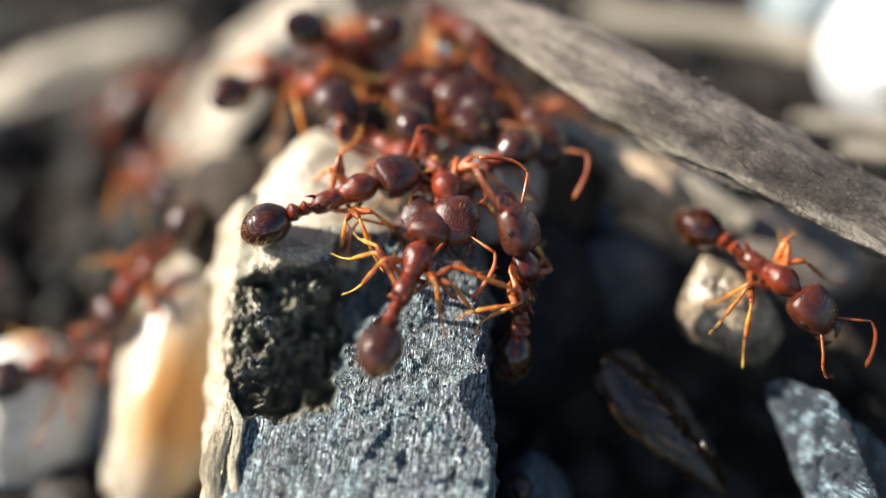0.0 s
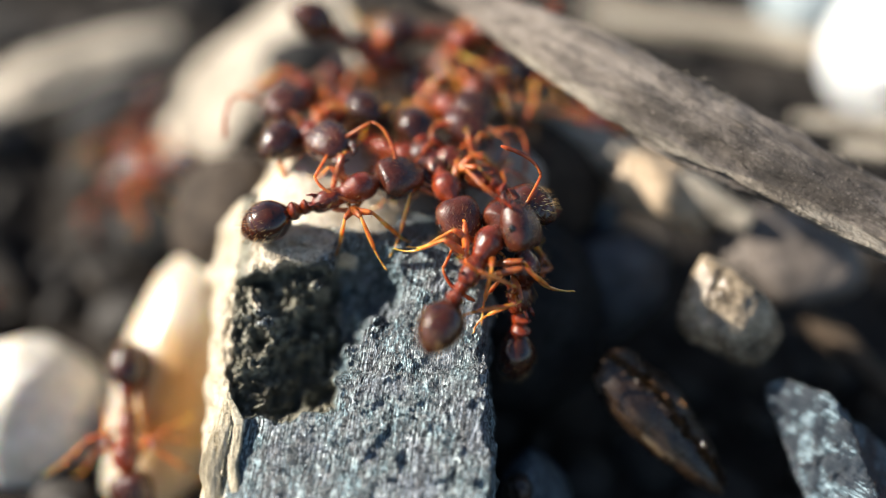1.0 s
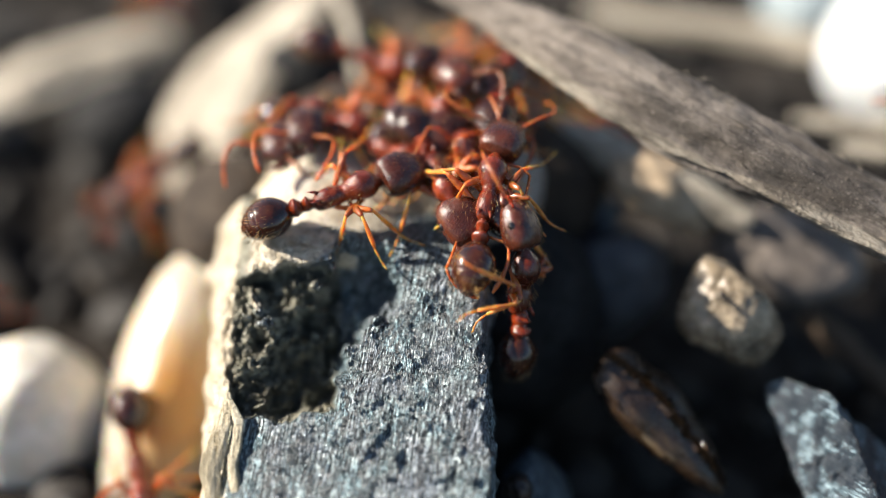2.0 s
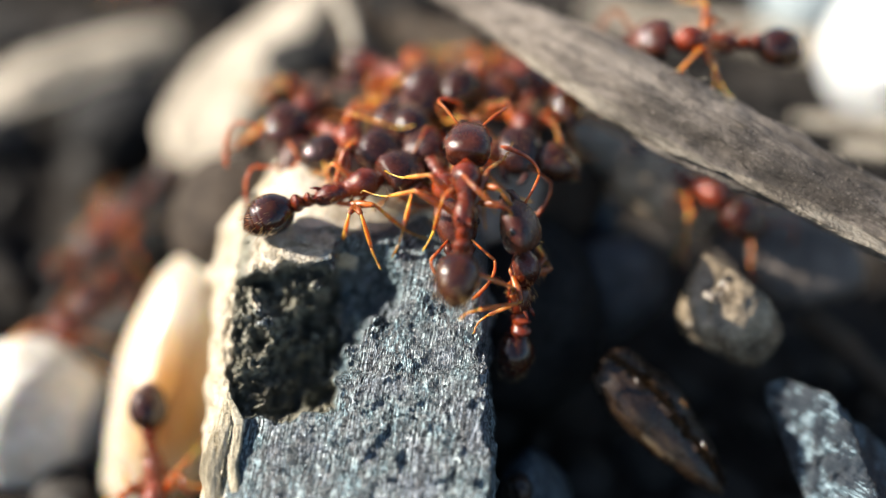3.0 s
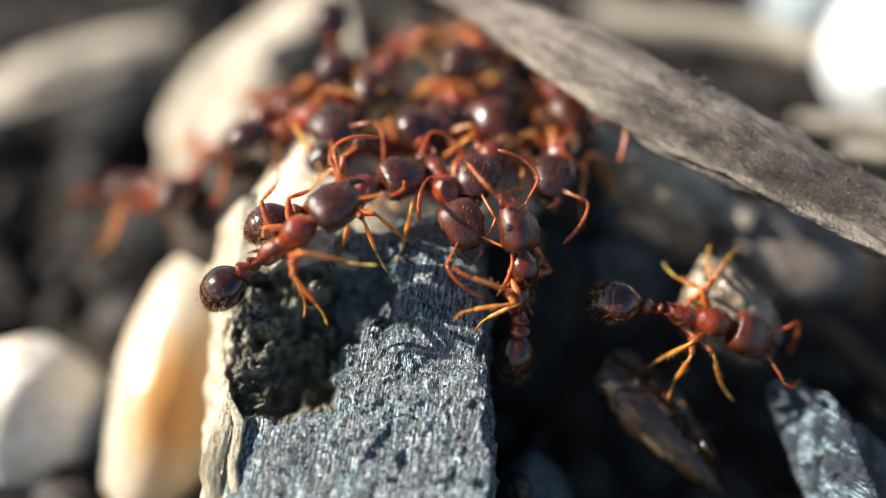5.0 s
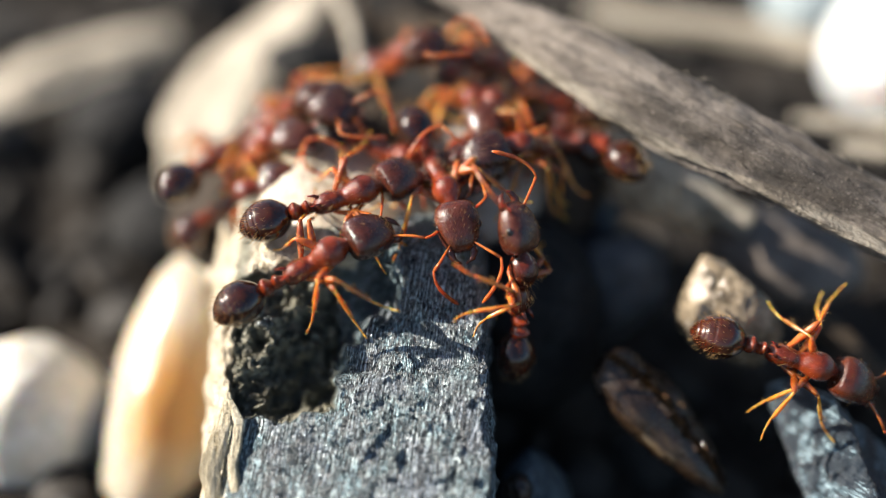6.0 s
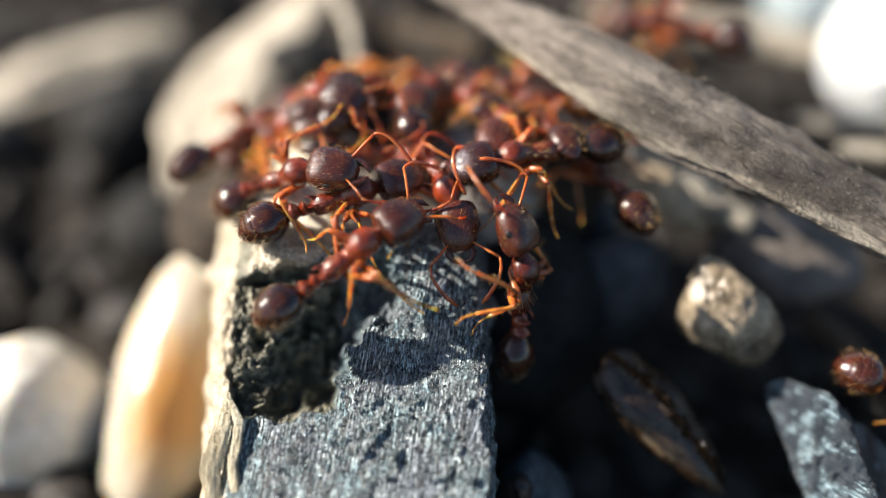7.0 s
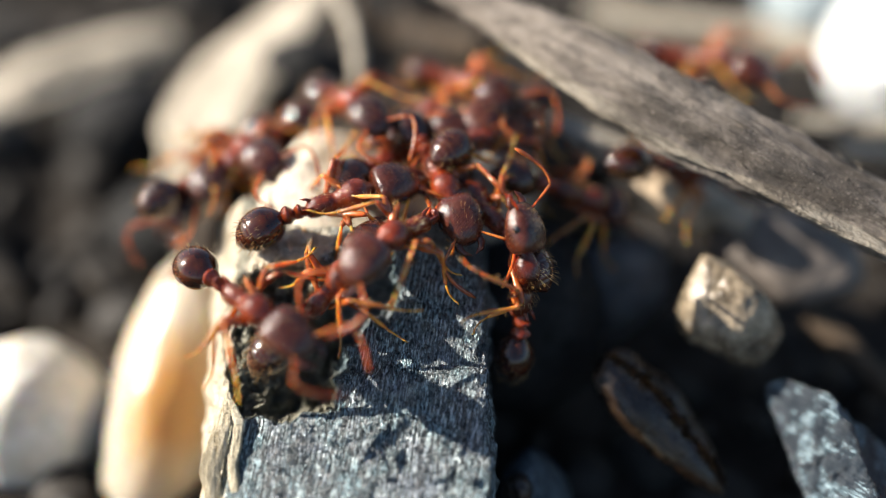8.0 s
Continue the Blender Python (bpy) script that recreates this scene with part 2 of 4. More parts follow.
TWIG = wood_paint("weathered_wood", (0.12, 0.099, 0.082), (0.36, 0.31, 0.265))
PALE_WOOD = wood_paint("bleached_wood", (0.36, 0.31, 0.24), (0.68, 0.61, 0.5), 0.2)
STRAW = wood_paint("dry_straw", (0.5, 0.4, 0.24), (0.82, 0.74, 0.56), 0.1, 0.5)
HUSK = husk_paint()
BROWN = wood_paint("brown_wood", (0.04, 0.028, 0.018), (0.15, 0.105, 0.068))
BARK = wood_paint("peeled_bark", (0.22, 0.18, 0.14), (0.5, 0.44, 0.35), 0.12)
SOIL = soil_paint()
GRIT = grit_paint()
HEAD = shell_paint("ant_head", (0.024, 0.0065, 0.0032), (0.085, 0.02, 0.0075), 0.22, 0.001, 0.003, 0.12, 0.04)
THORAX = shell_paint("ant_thorax", (0.05, 0.007, 0.0022), (0.27, 0.042, 0.008), 0.2, 0.003, 0.0035, 0.22, 0.05)
GASTER = shell_paint("ant_gaster", (0.012, 0.004, 0.002), (0.06, 0.016, 0.006), 0.12, 0.0, 0.0, 0.3)
FEMUR = shell_paint("ant_femur", (0.14, 0.03, 0.006), (0.5, 0.15, 0.027), 0.2, 0.0, 0.0, 0.7)
LIMB = shell_paint("ant_limb", (0.28, 0.09, 0.015), (0.78, 0.4, 0.085), 0.18, 0.0, 0.0, 0.9)
HAIR = shell_paint("ant_hair", (0.34, 0.2, 0.07), (0.62, 0.44, 0.2), 0.2, 0.0, 0.0, 0.0)
EYE = shell_paint("ant_eye", (0.008, 0.007, 0.007), (0.015, 0.013, 0.012), 0.12, 0.0, 0.0, 0.0)


# ---- mesh helpers, in millimetres ----
def mesh_of(name, bm, material):
    me = bpy.data.meshes.new(name)
    bmesh.ops.recalc_face_normals(bm, faces=bm.faces)
    bm.to_mesh(me)
    bm.free()
    me.transform(Matrix.Scale(MM, 4))
    me.polygons.foreach_set("use_smooth", [True] * len(me.polygons))
    me.materials.append(material)
    return me


def part(name, bm, material, parent=None, label="", at=None):
    ob = new(name, mesh_of(name, bm, material) if isinstance(bm, bmesh.types.BMesh) else bm)
    ob.parent = parent
    if at is not None:
        ob.matrix_basis = at
    return tagged(ob, label)


def loft(bm, rings, close=True):
    """Skin a row of rings, each a list of points."""
    rows = [[bm.verts.new(p) for p in ring] for ring in rings]
    n = len(rows[0])
    for a, b in zip(rows, rows[1:]):
        for i in range(n):
            bm.faces.new((a[i], a[(i + 1) % n], b[(i + 1) % n], b[i]))
    if close:
        for row, flip in ((rows[0], True), (rows[-1], False)):
            c = bm.verts.new(sum((v.co for v in row), Vector()) / n)
            for i in range(n):
                bm.faces.new((row[(i + 1) % n], row[i], c) if flip else (row[i], row[(i + 1) % n], c))
    return bm


def oval_body(profile, sides=18, square=2.0, plates=()):
    """A body along x from (x, half width, half height, middle height) stations, smoothed between."""
    bm = bmesh.new()
    rings = []
    steps = 6 if not plates else 10
    for k in range((len(profile) - 1) * steps + 1):
        i, f = min(divmod(k, steps), (len(profile) - 2, steps)) if k // steps >= len(profile) - 1 else divmod(k, steps)
        f = f / steps
        p0, p1, p2, p3 = (profile[max(0, min(len(profile) - 1, i + j))] for j in (-1, 0, 1, 2))
        q = [0.5 * (2 * b + (c - a) * f + (2 * a - 5 * b + 4 * c - d) * f * f + (3 * b - a - 3 * c + d) * f ** 3)
             for a, b, c, d in zip(p0, p1, p2, p3)]
        x, w, h, z = q[0], max(0.02, q[1]), max(0.02, q[2]), q[3]
        # each plate of a jointed shell ends a little proud of the next
        for edge in plates:
            if x < edge:
                w, h = w - 0.014 - 0.02 * max(0, 1 - (edge - x) / 0.08), h - 0.014 - 0.02 * max(0, 1 - (edge - x) / 0.08)
        ring = []
        for s in range(sides):
            a = 2 * math.pi * s / sides
            c, d = math.cos(a), math.sin(a)
            ring.append((x, w * math.copysign(abs(c) ** (2 / square), c), z + h * math.copysign(abs(d) ** (2 / square), d)))
        rings.append(ring)
    return loft(bm, rings)


def tube(points, radii, sides=8, bm=None):
    bm = bm or bmesh.new()
    pts = [Vector(p) for p in points]
    rings = []
    for i, p in enumerate(pts):
        way = (pts[min(i + 1, len(pts) - 1)] - pts[max(i - 1, 0)]).normalized()
        side = way.orthogonal() if i == 0 else (side - way * side.dot(way))
        side.normalize()
        other = way.cross(side)
        rings.append([p + (side * math.cos(2 * math.pi * s / sides) + other * math.sin(2 * math.pi * s / sides)) * radii[i] for s in range(sides)])
    return loft(bm, rings)


def stone_mesh(seed, size, planes=(), level=5, facets=12, sharp=10.0, lumps=0.05, grain=0.012, dent=None):
    """A stone round its middle: cut by planes (normal, distance in mm) and by chance facets, then roughened."""
    rng = random.Random(seed)
    size = Vector(size)
    cuts = [(Vector(n).normalized(), d) for n, d in planes]
    chance = []
    for _ in range(facets):
        n = Vector((rng.gauss(0, 1), rng.gauss(0, 1), rng.gauss(0, 1))).normalized()
        chance.append((n, rng.uniform(0.78, 1.02)))
    bm = bmesh.new()
    bmesh.ops.create_icosphere(bm, subdivisions=level, radius=1)
    big = sum(size) / 3
    shift = Vector((seed * 3.7, seed * 1.3, seed * 2.1))
    for v in bm.verts:
        n = v.co.normalized()
        w = 1.0
        for c, d in chance:
            k = n.dot(c)
            if k > 0.05:
                w += (k / d) ** sharp
        r = w ** (-1 / sharp) * 1.06
        p = Vector((n.x * size.x, n.y * size.y, n.z * size.z)) * r
        length = p.length
        u = p / length
        w = length ** -sharp
        for c, d in cuts:
            k = u.dot(c)
            if k > 0.02:
                w += (k / d) ** (sharp * 2)
        # each cut is crisper than the chance facets
        r = length
        for c, d in cuts:
            k = u.dot(c)
            if k > 0.02:
                r = -math.log(math.exp(-r * 4) + math.exp(-min(d / k, 40) * 4)) / 4 if r < 60 else d / k
        p = u * r
        if dent:
            p = dent(p)
            p = p + u * (0.1 * noise.fractal(p * 1.4, 0.8, 2.1, 6))
        s = p + shift
        p = p + u * big * (lumps * noise.fractal(s * (1.6 / big), 1.0, 2.0, 4) + grain * noise.fractal(s * (8 / big), 0.9, 2.0, 4))
        v.co = p
    return bm


def stone(name, label, where, seed, size, material, turn=(0, 0, 0), category="stone", **more):
    ob = part(name, stone_mesh(seed, size, **more), material)
    ob.matrix_basis = mm(*where, *turn)
    return tagged(ob, label, category)


def stick_mesh(points, radii, flat=1.0, sides=28, rings=90, rough=0.12, seed=1, grooves=7, lean=0.0):
    """A dry stick along points: grooved lengthwise, uneven, with broken ends."""
    pts = [Vector(p) for p in points]
    bm = bmesh.new()
    rows = []
    side = None
    for k in range(rings + 1):
        f = k / rings * (len(pts) - 1)
        i = min(int(f), len(pts) - 2)
        g = f - i
        a, b, c, d = (pts[max(0, min(len(pts) - 1, i + j))] for j in (-1, 0, 1, 2))
        p = 0.5 * (2 * b + (c - a) * g + (2 * a - 5 * b + 4 * c - d) * g * g + (3 * b - a - 3 * c + d) * g ** 3)
        way = ((c - a) * (1 - g) + (d - b) * g).normalized()
        side = way.cross(Vector((0, 0, 1))).normalized()
        other = side.cross(way)
        turn = math.radians(lean)
        side, other = side * math.cos(turn) + other * math.sin(turn), other * math.cos(turn) - side * math.sin(turn)
        r = radii[i] * (1 - g) + radii[i + 1] * g
        ring = []
        for s in range(sides):
            t = 2 * math.pi * s / sides
            groove = noise.noise(Vector((math.cos(t) * grooves * 0.3, math.sin(t) * grooves * 0.3, k / rings * 2.5 + seed)))
            lump = noise.fractal(Vector((math.cos(t) + seed, math.sin(t), k / rings * 9)), 1.0, 2.0, 3)
            fine = noise.noise(Vector((math.cos(t) * 9, math.sin(t) * 9, k / rings * 7 + seed * 3)))
            q = r * (1 + rough * groove + rough * 0.8 * lump + rough * 0.35 * fine)
            ring.append(p + side * math.cos(t) * q + other * math.sin(t) * q * flat)
        rows.append(ring)
    return loft(bm, rows)


def stick(name, label, points, radii, material, category="stick", **more):
    origin = sum((Vector(p) for p in points), Vector()) / len(points)
    way = Vector(points[-1]) - Vector(points[0])
    turn = way.to_track_quat("X", "Z").to_matrix().to_4x4()
    back = turn.inverted()
    local = [back @ (Vector(p) - origin) for p in points]
    ob = part(name, stick_mesh(local, radii, **more), material)
    ob.matrix_basis = Matrix.Translation(origin * MM) @ turn
    return tagged(ob, label, category)


# ---- ground ----
def ground():
    bm = bmesh.new()
    rings, sides = 120, 120
    middle = Vector((0, 8, -10.5))
    rows = []
    for k in range(rings + 1):
        r = 0.4 * (1.13 ** k) if k < 100 else 0.4 * 1.13 ** 100 * 1.35 ** (k - 100)
        row = []
        for s in range(sides):
            a = 2 * math.pi * s / sides
            p = Vector((math.cos(a) * r, math.sin(a) * r, 0))
            rise = 1.1 * noise.fractal(p * 0.22, 1.0, 2.0, 4) if r < 400 else 0
            row.append(bm.verts.new(middle + p + Vector((0, 0, rise))))
        rows.append(row)
    for a, b in zip(rows, rows[1:]):
        for i in range(sides):
            bm.faces.new((a[i], a[(i + 1) % sides], b[(i + 1) % sides], b[i]))
    bm.faces.new(rows[0])
    ob = part("ground", bm, SOIL)
    return tagged(ob, "dark loose soil under the gravel", "ground", kind="structure")


def grit():
    """Crumbs of gravel that nobody could count, in one mesh."""
    rng = random.Random(5)
    verts, faces = [], []
    shape = bmesh.new()
    bmesh.ops.create_icosphere(shape, subdivisions=2, radius=1)
    base = [v.co.copy() for v in shape.verts]
    tris = [[v.index for v in f.verts] for f in shape.faces]
    shape.free()
    for _ in range(1500):
        x, y = rng.uniform(-34, 34), rng.uniform(-16, 52)
        r = rng.choice((0.3, 0.45, 0.7, 1.1)) * rng.uniform(0.7, 1.3)
        z = -10.4 + r * 0.3
        turn = Euler([rng.uniform(0, 6.3) for _ in range(3)]).to_matrix()
        stretch = Vector((rng.uniform(0.7, 1.4), rng.uniform(0.6, 1.1), rng.uniform(0.5, 0.9)))
        start = len(verts)
        key = rng.uniform(0, 50)
        for v in base:
            q = turn @ Vector((v.x * stretch.x, v.y * stretch.y, v.z * stretch.z))
            q *= r * (1 + 0.35 * noise.noise(v * 1.5 + Vector((key, 0, 0))))
            verts.append((x + q.x, y + q.y, z + q.z))
        faces += [[start + i for i in t] for t in tris]
    me = bpy.data.meshes.new("grit")
    me.from_pydata([(a * MM, b * MM, c * MM) for a, b, c in verts], [], faces)
    me.materials.append(GRIT)
    ob = new("grit", me)
    return tagged(ob, "loose dark and tan grit on the soil", "gravel", kind="stuff")


# ---- stones ----
def slate_dent(p):
    """A chip missing from the upper part of the front face, with a ragged ledge below it."""
    def step(a, b, x):
        t = max(0, min(1, (x - a) / (b - a)))
        return t * t * (3 - 2 * t)
    p = p - Vector((step(2.4, 3.7, p.x) * (0.1 + 0.3 * noise.noise(p * 0.55) + 0.16 * noise.noise(p * 1.7) + 0.07 * noise.noise(p * 5)), 0, 0))
    wob = 0.35 * noise.noise(p * 0.9) + 0.22 * noise.noise(p * 2.3) + 0.1 * noise.noise(p * 6)
    inside = step(-4.45, -3.7, p.x + wob) * (1 - step(-0.95, -0.72, p.x + wob))
    inside *= step(2.6, 2.74, p.z - 0.06 * (p.x + 2.5) + 0.5 * wob)
    inside *= 1 - step(-0.62, -0.3, p.y + 0.4 * wob)
    fall = max(0.0, (5.1 - p.z) / 2.4)
    rubble = 1.0 * noise.fractal(p * 0.9, 0.5, 2.2, 7) + 0.35 * abs(noise.noise(p * 2.6))
    # a second, shallow flake is gone between the chip and the crown
    flake = step(-1.0, -0.8, p.x + wob) * (1 - step(0.75, 1.15, p.x + 1.5 * wob)) * step(3.35, 3.6, p.z - 0.53 * (p.x + 0.7) + wob) * (1 - step(-1.0, 0.6, p.y))
    flake *= 1.45 + 0.3 * noise.fractal(p * 1.5, 0.8, 2.1, 4)
    # the upper part of the face lies a step deeper than the lower
    flake += 0.32 * step(-0.9, -0.6, p.x) * step(3.2, 3.55, p.z - 0.06 * p.x + 0.6 * wob) * (1 - step(-1.0, 0.6, p.y))
    # the lower part of the face is knobbly
    knobs = 0.2 * max(0.0, noise.noise(p * 2.3) + 0.3 * noise.noise(p * 5.5)) * step(-1.2, 0.8, p.x - 0.6 * (p.z - 2.2)) * (1 - step(3.0, 3.5, p.z + wob))
    p = p + Vector((-0.04, -0.5, 0.865)) * knobs
    return p + Vector((-0.11, 0.6, -0.79)) * (inside * max(0.05, min(3.4, 0.35 + 1.9 * fall * (0.2 + 0.8 * step(-3.6, -1.2, p.x)) + 0.12 * (p.x + 4.2) + 0.75 * rubble)) + flake)


def stones():
    stone("slate_stone", "dark blue-grey slate stone with a pale rind and a chipped front", (-2.4, 0.3, -5.6), 3, (6.5, 11, 7.5), SLATE,
          level=8, facets=0, lumps=0.02, grain=0.014, dent=slate_dent,
          planes=(((-0.04, -0.5, 0.865), 4.55), ((0.08, 0.2, 1), 5.25), ((-0.8, -0.2, 0.45), 5.35), ((-1, 0, -0.1), 5.0),
                  ((1, 0.03, -0.02), 3.8), ((0.1, 1, 0.1), 3.0), ((0, -1, -0.15), 9.0), ((0, 0, -1), 5.0), ((0.55, -0.1, 0.8), 5.9)))
    stone("cream_stone", "large cream-coloured rounded stone behind the slate", (-3.44, 3.76, -4.58), 8, (4.75, 4.3, 5.1), CREAM, (0, 8, 10),
          planes=(((0, -0.75, -0.66), 0.5), ((0, -1, -0.2), 2.6), ((-0.81, 0.41, 0.41), 3.9)), facets=7, lumps=0.05, grain=0.02)
    stone("rubble_stone", "pale grey broken stone under the ants", (1.27, 4.54, -1.53), 14, (2.1, 2.3, 1.9), GREY, facets=12)
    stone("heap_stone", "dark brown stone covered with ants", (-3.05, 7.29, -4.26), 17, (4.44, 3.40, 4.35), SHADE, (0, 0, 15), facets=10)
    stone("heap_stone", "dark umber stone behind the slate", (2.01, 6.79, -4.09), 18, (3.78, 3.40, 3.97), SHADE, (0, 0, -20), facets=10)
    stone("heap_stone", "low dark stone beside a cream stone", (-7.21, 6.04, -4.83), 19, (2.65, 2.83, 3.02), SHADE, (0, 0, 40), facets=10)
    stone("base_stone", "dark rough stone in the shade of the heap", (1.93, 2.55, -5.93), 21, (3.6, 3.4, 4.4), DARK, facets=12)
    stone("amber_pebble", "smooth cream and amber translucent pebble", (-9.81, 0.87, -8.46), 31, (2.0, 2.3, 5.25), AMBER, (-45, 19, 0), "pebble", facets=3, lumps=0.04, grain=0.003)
    stone("white_stone", "sunlit white quartz stone", (-15.02, 0.66, -9.23), 33, (2.6, 2.5, 2.9), WHITE, (0, 0, 20), facets=5, lumps=0.06)
    stone("white_stone", "small ochre and white stone", (-16.75, 1.15, -12.28), 35, (1.9, 1.8, 1.5), TAN, facets=6)
    stone("grey_pebble", "small grey pebble in half shade", (-13.99, -0.71, -12.72), 36, (1.5, 1.4, 1.1), GREY, (0, 0, 10), "pebble", facets=5)
    stone("charcoal_stone", "blue-grey stone in deep shade", (5.93, 3.67, -5.66), 41, (2.1, 1.8, 2.5), INDIGO, (0, 10, 0), facets=9)
    stone("tan_pebble", "glossy tan and white pebble with dark flecks", (9.03, 0.30, -3.2), 44, (1.9, 1.6, 2.55), TAN, (0, -14, 0), "pebble", facets=5, sharp=24, lumps=0.06, grain=0.02,
          planes=(((-0.58, -0.57, -0.57), 1.3), ((0.8, 0.42, 0.42), 1.25), ((-0.95, 0.2, 0.2), 1.45), ((-0.2, -0.32, 0.93), 1.25), ((0.45, -0.8, 0.4), 1.2), ((-0.5, -0.75, 0.45), 1.2)))
    stone("blue_grey_slab", "blue-grey striated stone slab with a sunlit edge", (11.84, -3.49, -5.47), 47, (4, 5, 4), STREAK, level=6, facets=0, lumps=0.045, grain=0.03,
          planes=(((-0.62, -0.5, 0.6), 0.5), ((0.7, -0.1, 0.7), 1.25), ((-0.75, 0.1, -0.65), 0.95), ((0.3, -0.85, -0.4), 3.6), ((-0.3, 0.85, 0.4), 2.6), ((0.45, 0.85, 0.25), 1.5)))
    # charcoal rather than blue-grey: the shade on this fragment is in its colour
    stone("slate_fragment", "slate fragment coloured charcoal to look shaded", (15.56, -2.12, -9.19), 46, (1.9, 2.0, 2.2), DARK, facets=10)
    stone("dry_bud", "small dark dry bud with tan flecks", (2.33, -4.23, -6.49), 49, (0.45, 0.45, 0.6), HUSK, (0, 20, 0), "bud", level=4, facets=6, lumps=0.16)
    stone("pale_stone", "small pale green-grey stone", (8.88, 5.43, -3.62), 56, (0.9, 0.8, 0.6), SAND, level=4, facets=6)
    stone("lilac_pebble", "smooth lilac-grey pebble in shade", (2.98, -3.56, -7.79), 48, (1.1, 1.2, 1.7), BLUE, (0, -20, 0), "pebble", facets=3)
    stone("brown_grey_stone", "brownish grey stone in the shade of the twig", (12.53, 4.46, -4.72), 51, (2.9, 2.2, 1.5), TAUPE, (0, 12, 0), facets=6)
    stone("pale_stone", "pale tan stone lying under the twig", (8.07, 5.40, -2.51), 53, (2.3, 1.5, 1.0), SAND, (0, 24, 0), facets=12, lumps=0.1)
    stone("pale_stone", "small greenish grey stone", (5.61, 5.47, -3.72), 55, (0.75, 0.8, 0.7), BLUE, facets=6)
    stone("white_boulder", "brilliant white sunlit stone with grey veins", (18.06, 12.45, -1.69), 57, (2.9, 3, 3.1), VEINED, facets=6)
    stone("pale_stone", "pale blue-grey stone behind a white stone", (16.17, 18.31, -2.90), 58, (2.3, 2.0, 1.5), HAZE, facets=7)
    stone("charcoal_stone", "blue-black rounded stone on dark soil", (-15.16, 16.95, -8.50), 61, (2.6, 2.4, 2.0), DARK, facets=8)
    # added near-black stone that fills the chip's gap, in place of its shade
    stone("charcoal_stone", "added dark stone standing in for the shade in the gap beside a wood chip", (-6.36, 14.44, -6.06), 66, (2.5, 2.2, 3.6), DARK, (0, 18, 0), facets=8)
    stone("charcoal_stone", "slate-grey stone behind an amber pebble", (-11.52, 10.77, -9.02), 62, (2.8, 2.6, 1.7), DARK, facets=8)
    stone("grey_pebble", "pale stone at the edge of the litter", (-21.81, 18.04, -10.24), 63, (1.6, 1.6, 1.4), GREY, category="pebble", facets=6)


# ---- sticks, chips and straw ----
LEAN = -28.0


def litter():
    twig = stick("twig", "thick weathered grey twig with coarse grain", [(-1.69, 11.49, 3.01), (1.45, 8.51, 2.86), (4.13, 6.27, 2.60), (7.38, 4.08, 1.82), (10.80, 2.56, 0.87), (14.92, 0.89, -0.52)],
                 [0.5, 0.64, 1.0, 1.24, 1.18, 1.1], TWIG, "twig", rough=0.2, rings=320, sides=90, flat=0.68, lean=LEAN)
    fibres(twig, 14)
    def strip(name, points, radii, material, label, on=twig):
        into = on.matrix_basis.inverted()
        local = [into @ (Vector(p) * MM) / MM for p in points]
        part(name, stick_mesh(local, radii, flat=0.5, rough=0.35, rings=120, sides=24, seed=6), material, on, label)

    strip("bark_strip", [(1.97, 7.11, 2.59), (3.62, 5.39, 2.43), (5.22, 4.06, 2.08), (6.87, 3.02, 1.61), (8.64, 2.19, 1.21)], [0.12, 0.28, 0.34, 0.32, 0.14], BARK, "pale peeling strip along the twig")
    strip("bark_strip", [(8.41, 2.31, 1.26), (10.23, 1.50, 0.80), (11.74, 0.87, 0.31), (13.92, 0.02, -0.40)], [0.12, 0.28, 0.32, 0.26], BARK, "pale peeling strip along the twig")
    strip("splinter", [(3.06, 6.86, 2.76), (4.99, 5.45, 2.34), (6.67, 4.28, 2.02)], [0.05, 0.14, 0.04], TWIG, "raised splinter of grey wood")
    strip("splinter", [(7.01, 4.25, 2.13), (8.87, 3.29, 1.60), (10.39, 2.54, 1.13)], [0.05, 0.12, 0.03], TWIG, "raised splinter of grey wood")
    chip = stick("wood_chip", "wide bleached wood chip in sunlight", [(-4.62, 19.85, -2.07), (-6.49, 17.39, -3.11), (-8.63, 14.83, -4.26), (-9.85, 12.34, -5.33), (-10.43, 9.69, -6.57)], [0.8, 1.7, 2.6, 2.6, 1.1], PALE_WOOD, "wood chip", flat=0.3, lean=-20)
    long_chip = stick("wood_chip", "long bleached wood strip on dark soil", [(-22.30, 17.23, -8.22), (-19.32, 18.57, -7.59), (-16.01, 19.83, -7.03), (-13.02, 21.54, -6.74)], [1.2, 1.9, 1.8, 0.8], PALE_WOOD, "wood chip", flat=0.45)
    strip("splinter", [(-5.80, 15.59, -2.78), (-7.61, 12.61, -4.07), (-8.71, 9.58, -5.12)], [0.1, 0.3, 0.1], BARK, "raised edge of the chip", chip)
    stick("bark_piece", "brown strip of weathered bark on soil", [(-27.64, 30.03, -12.39), (-20.44, 30.96, -11.46), (-13.45, 33.24, -10.60)], [1.3, 1.6, 1.2], TWIG, "bark", flat=0.4)
    stick("grass_stem", "thin pale dry grass stem", [(-4.19, 14.14, 0.01), (-3.63, 12.85, -0.44), (-3.29, 11.58, -1.14), (-3.22, 10.19, -1.97)], [0.27, 0.26, 0.24, 0.2], PALE_WOOD, "straw")
    fallen = stick("fallen_stick", "brown fallen stick beyond the heap", [(-4.33, 20.40, -5.05), (-1.59, 17.26, -3.95), (1.77, 14.25, -2.71)], [0.6, 0.8, 0.7], BROWN)
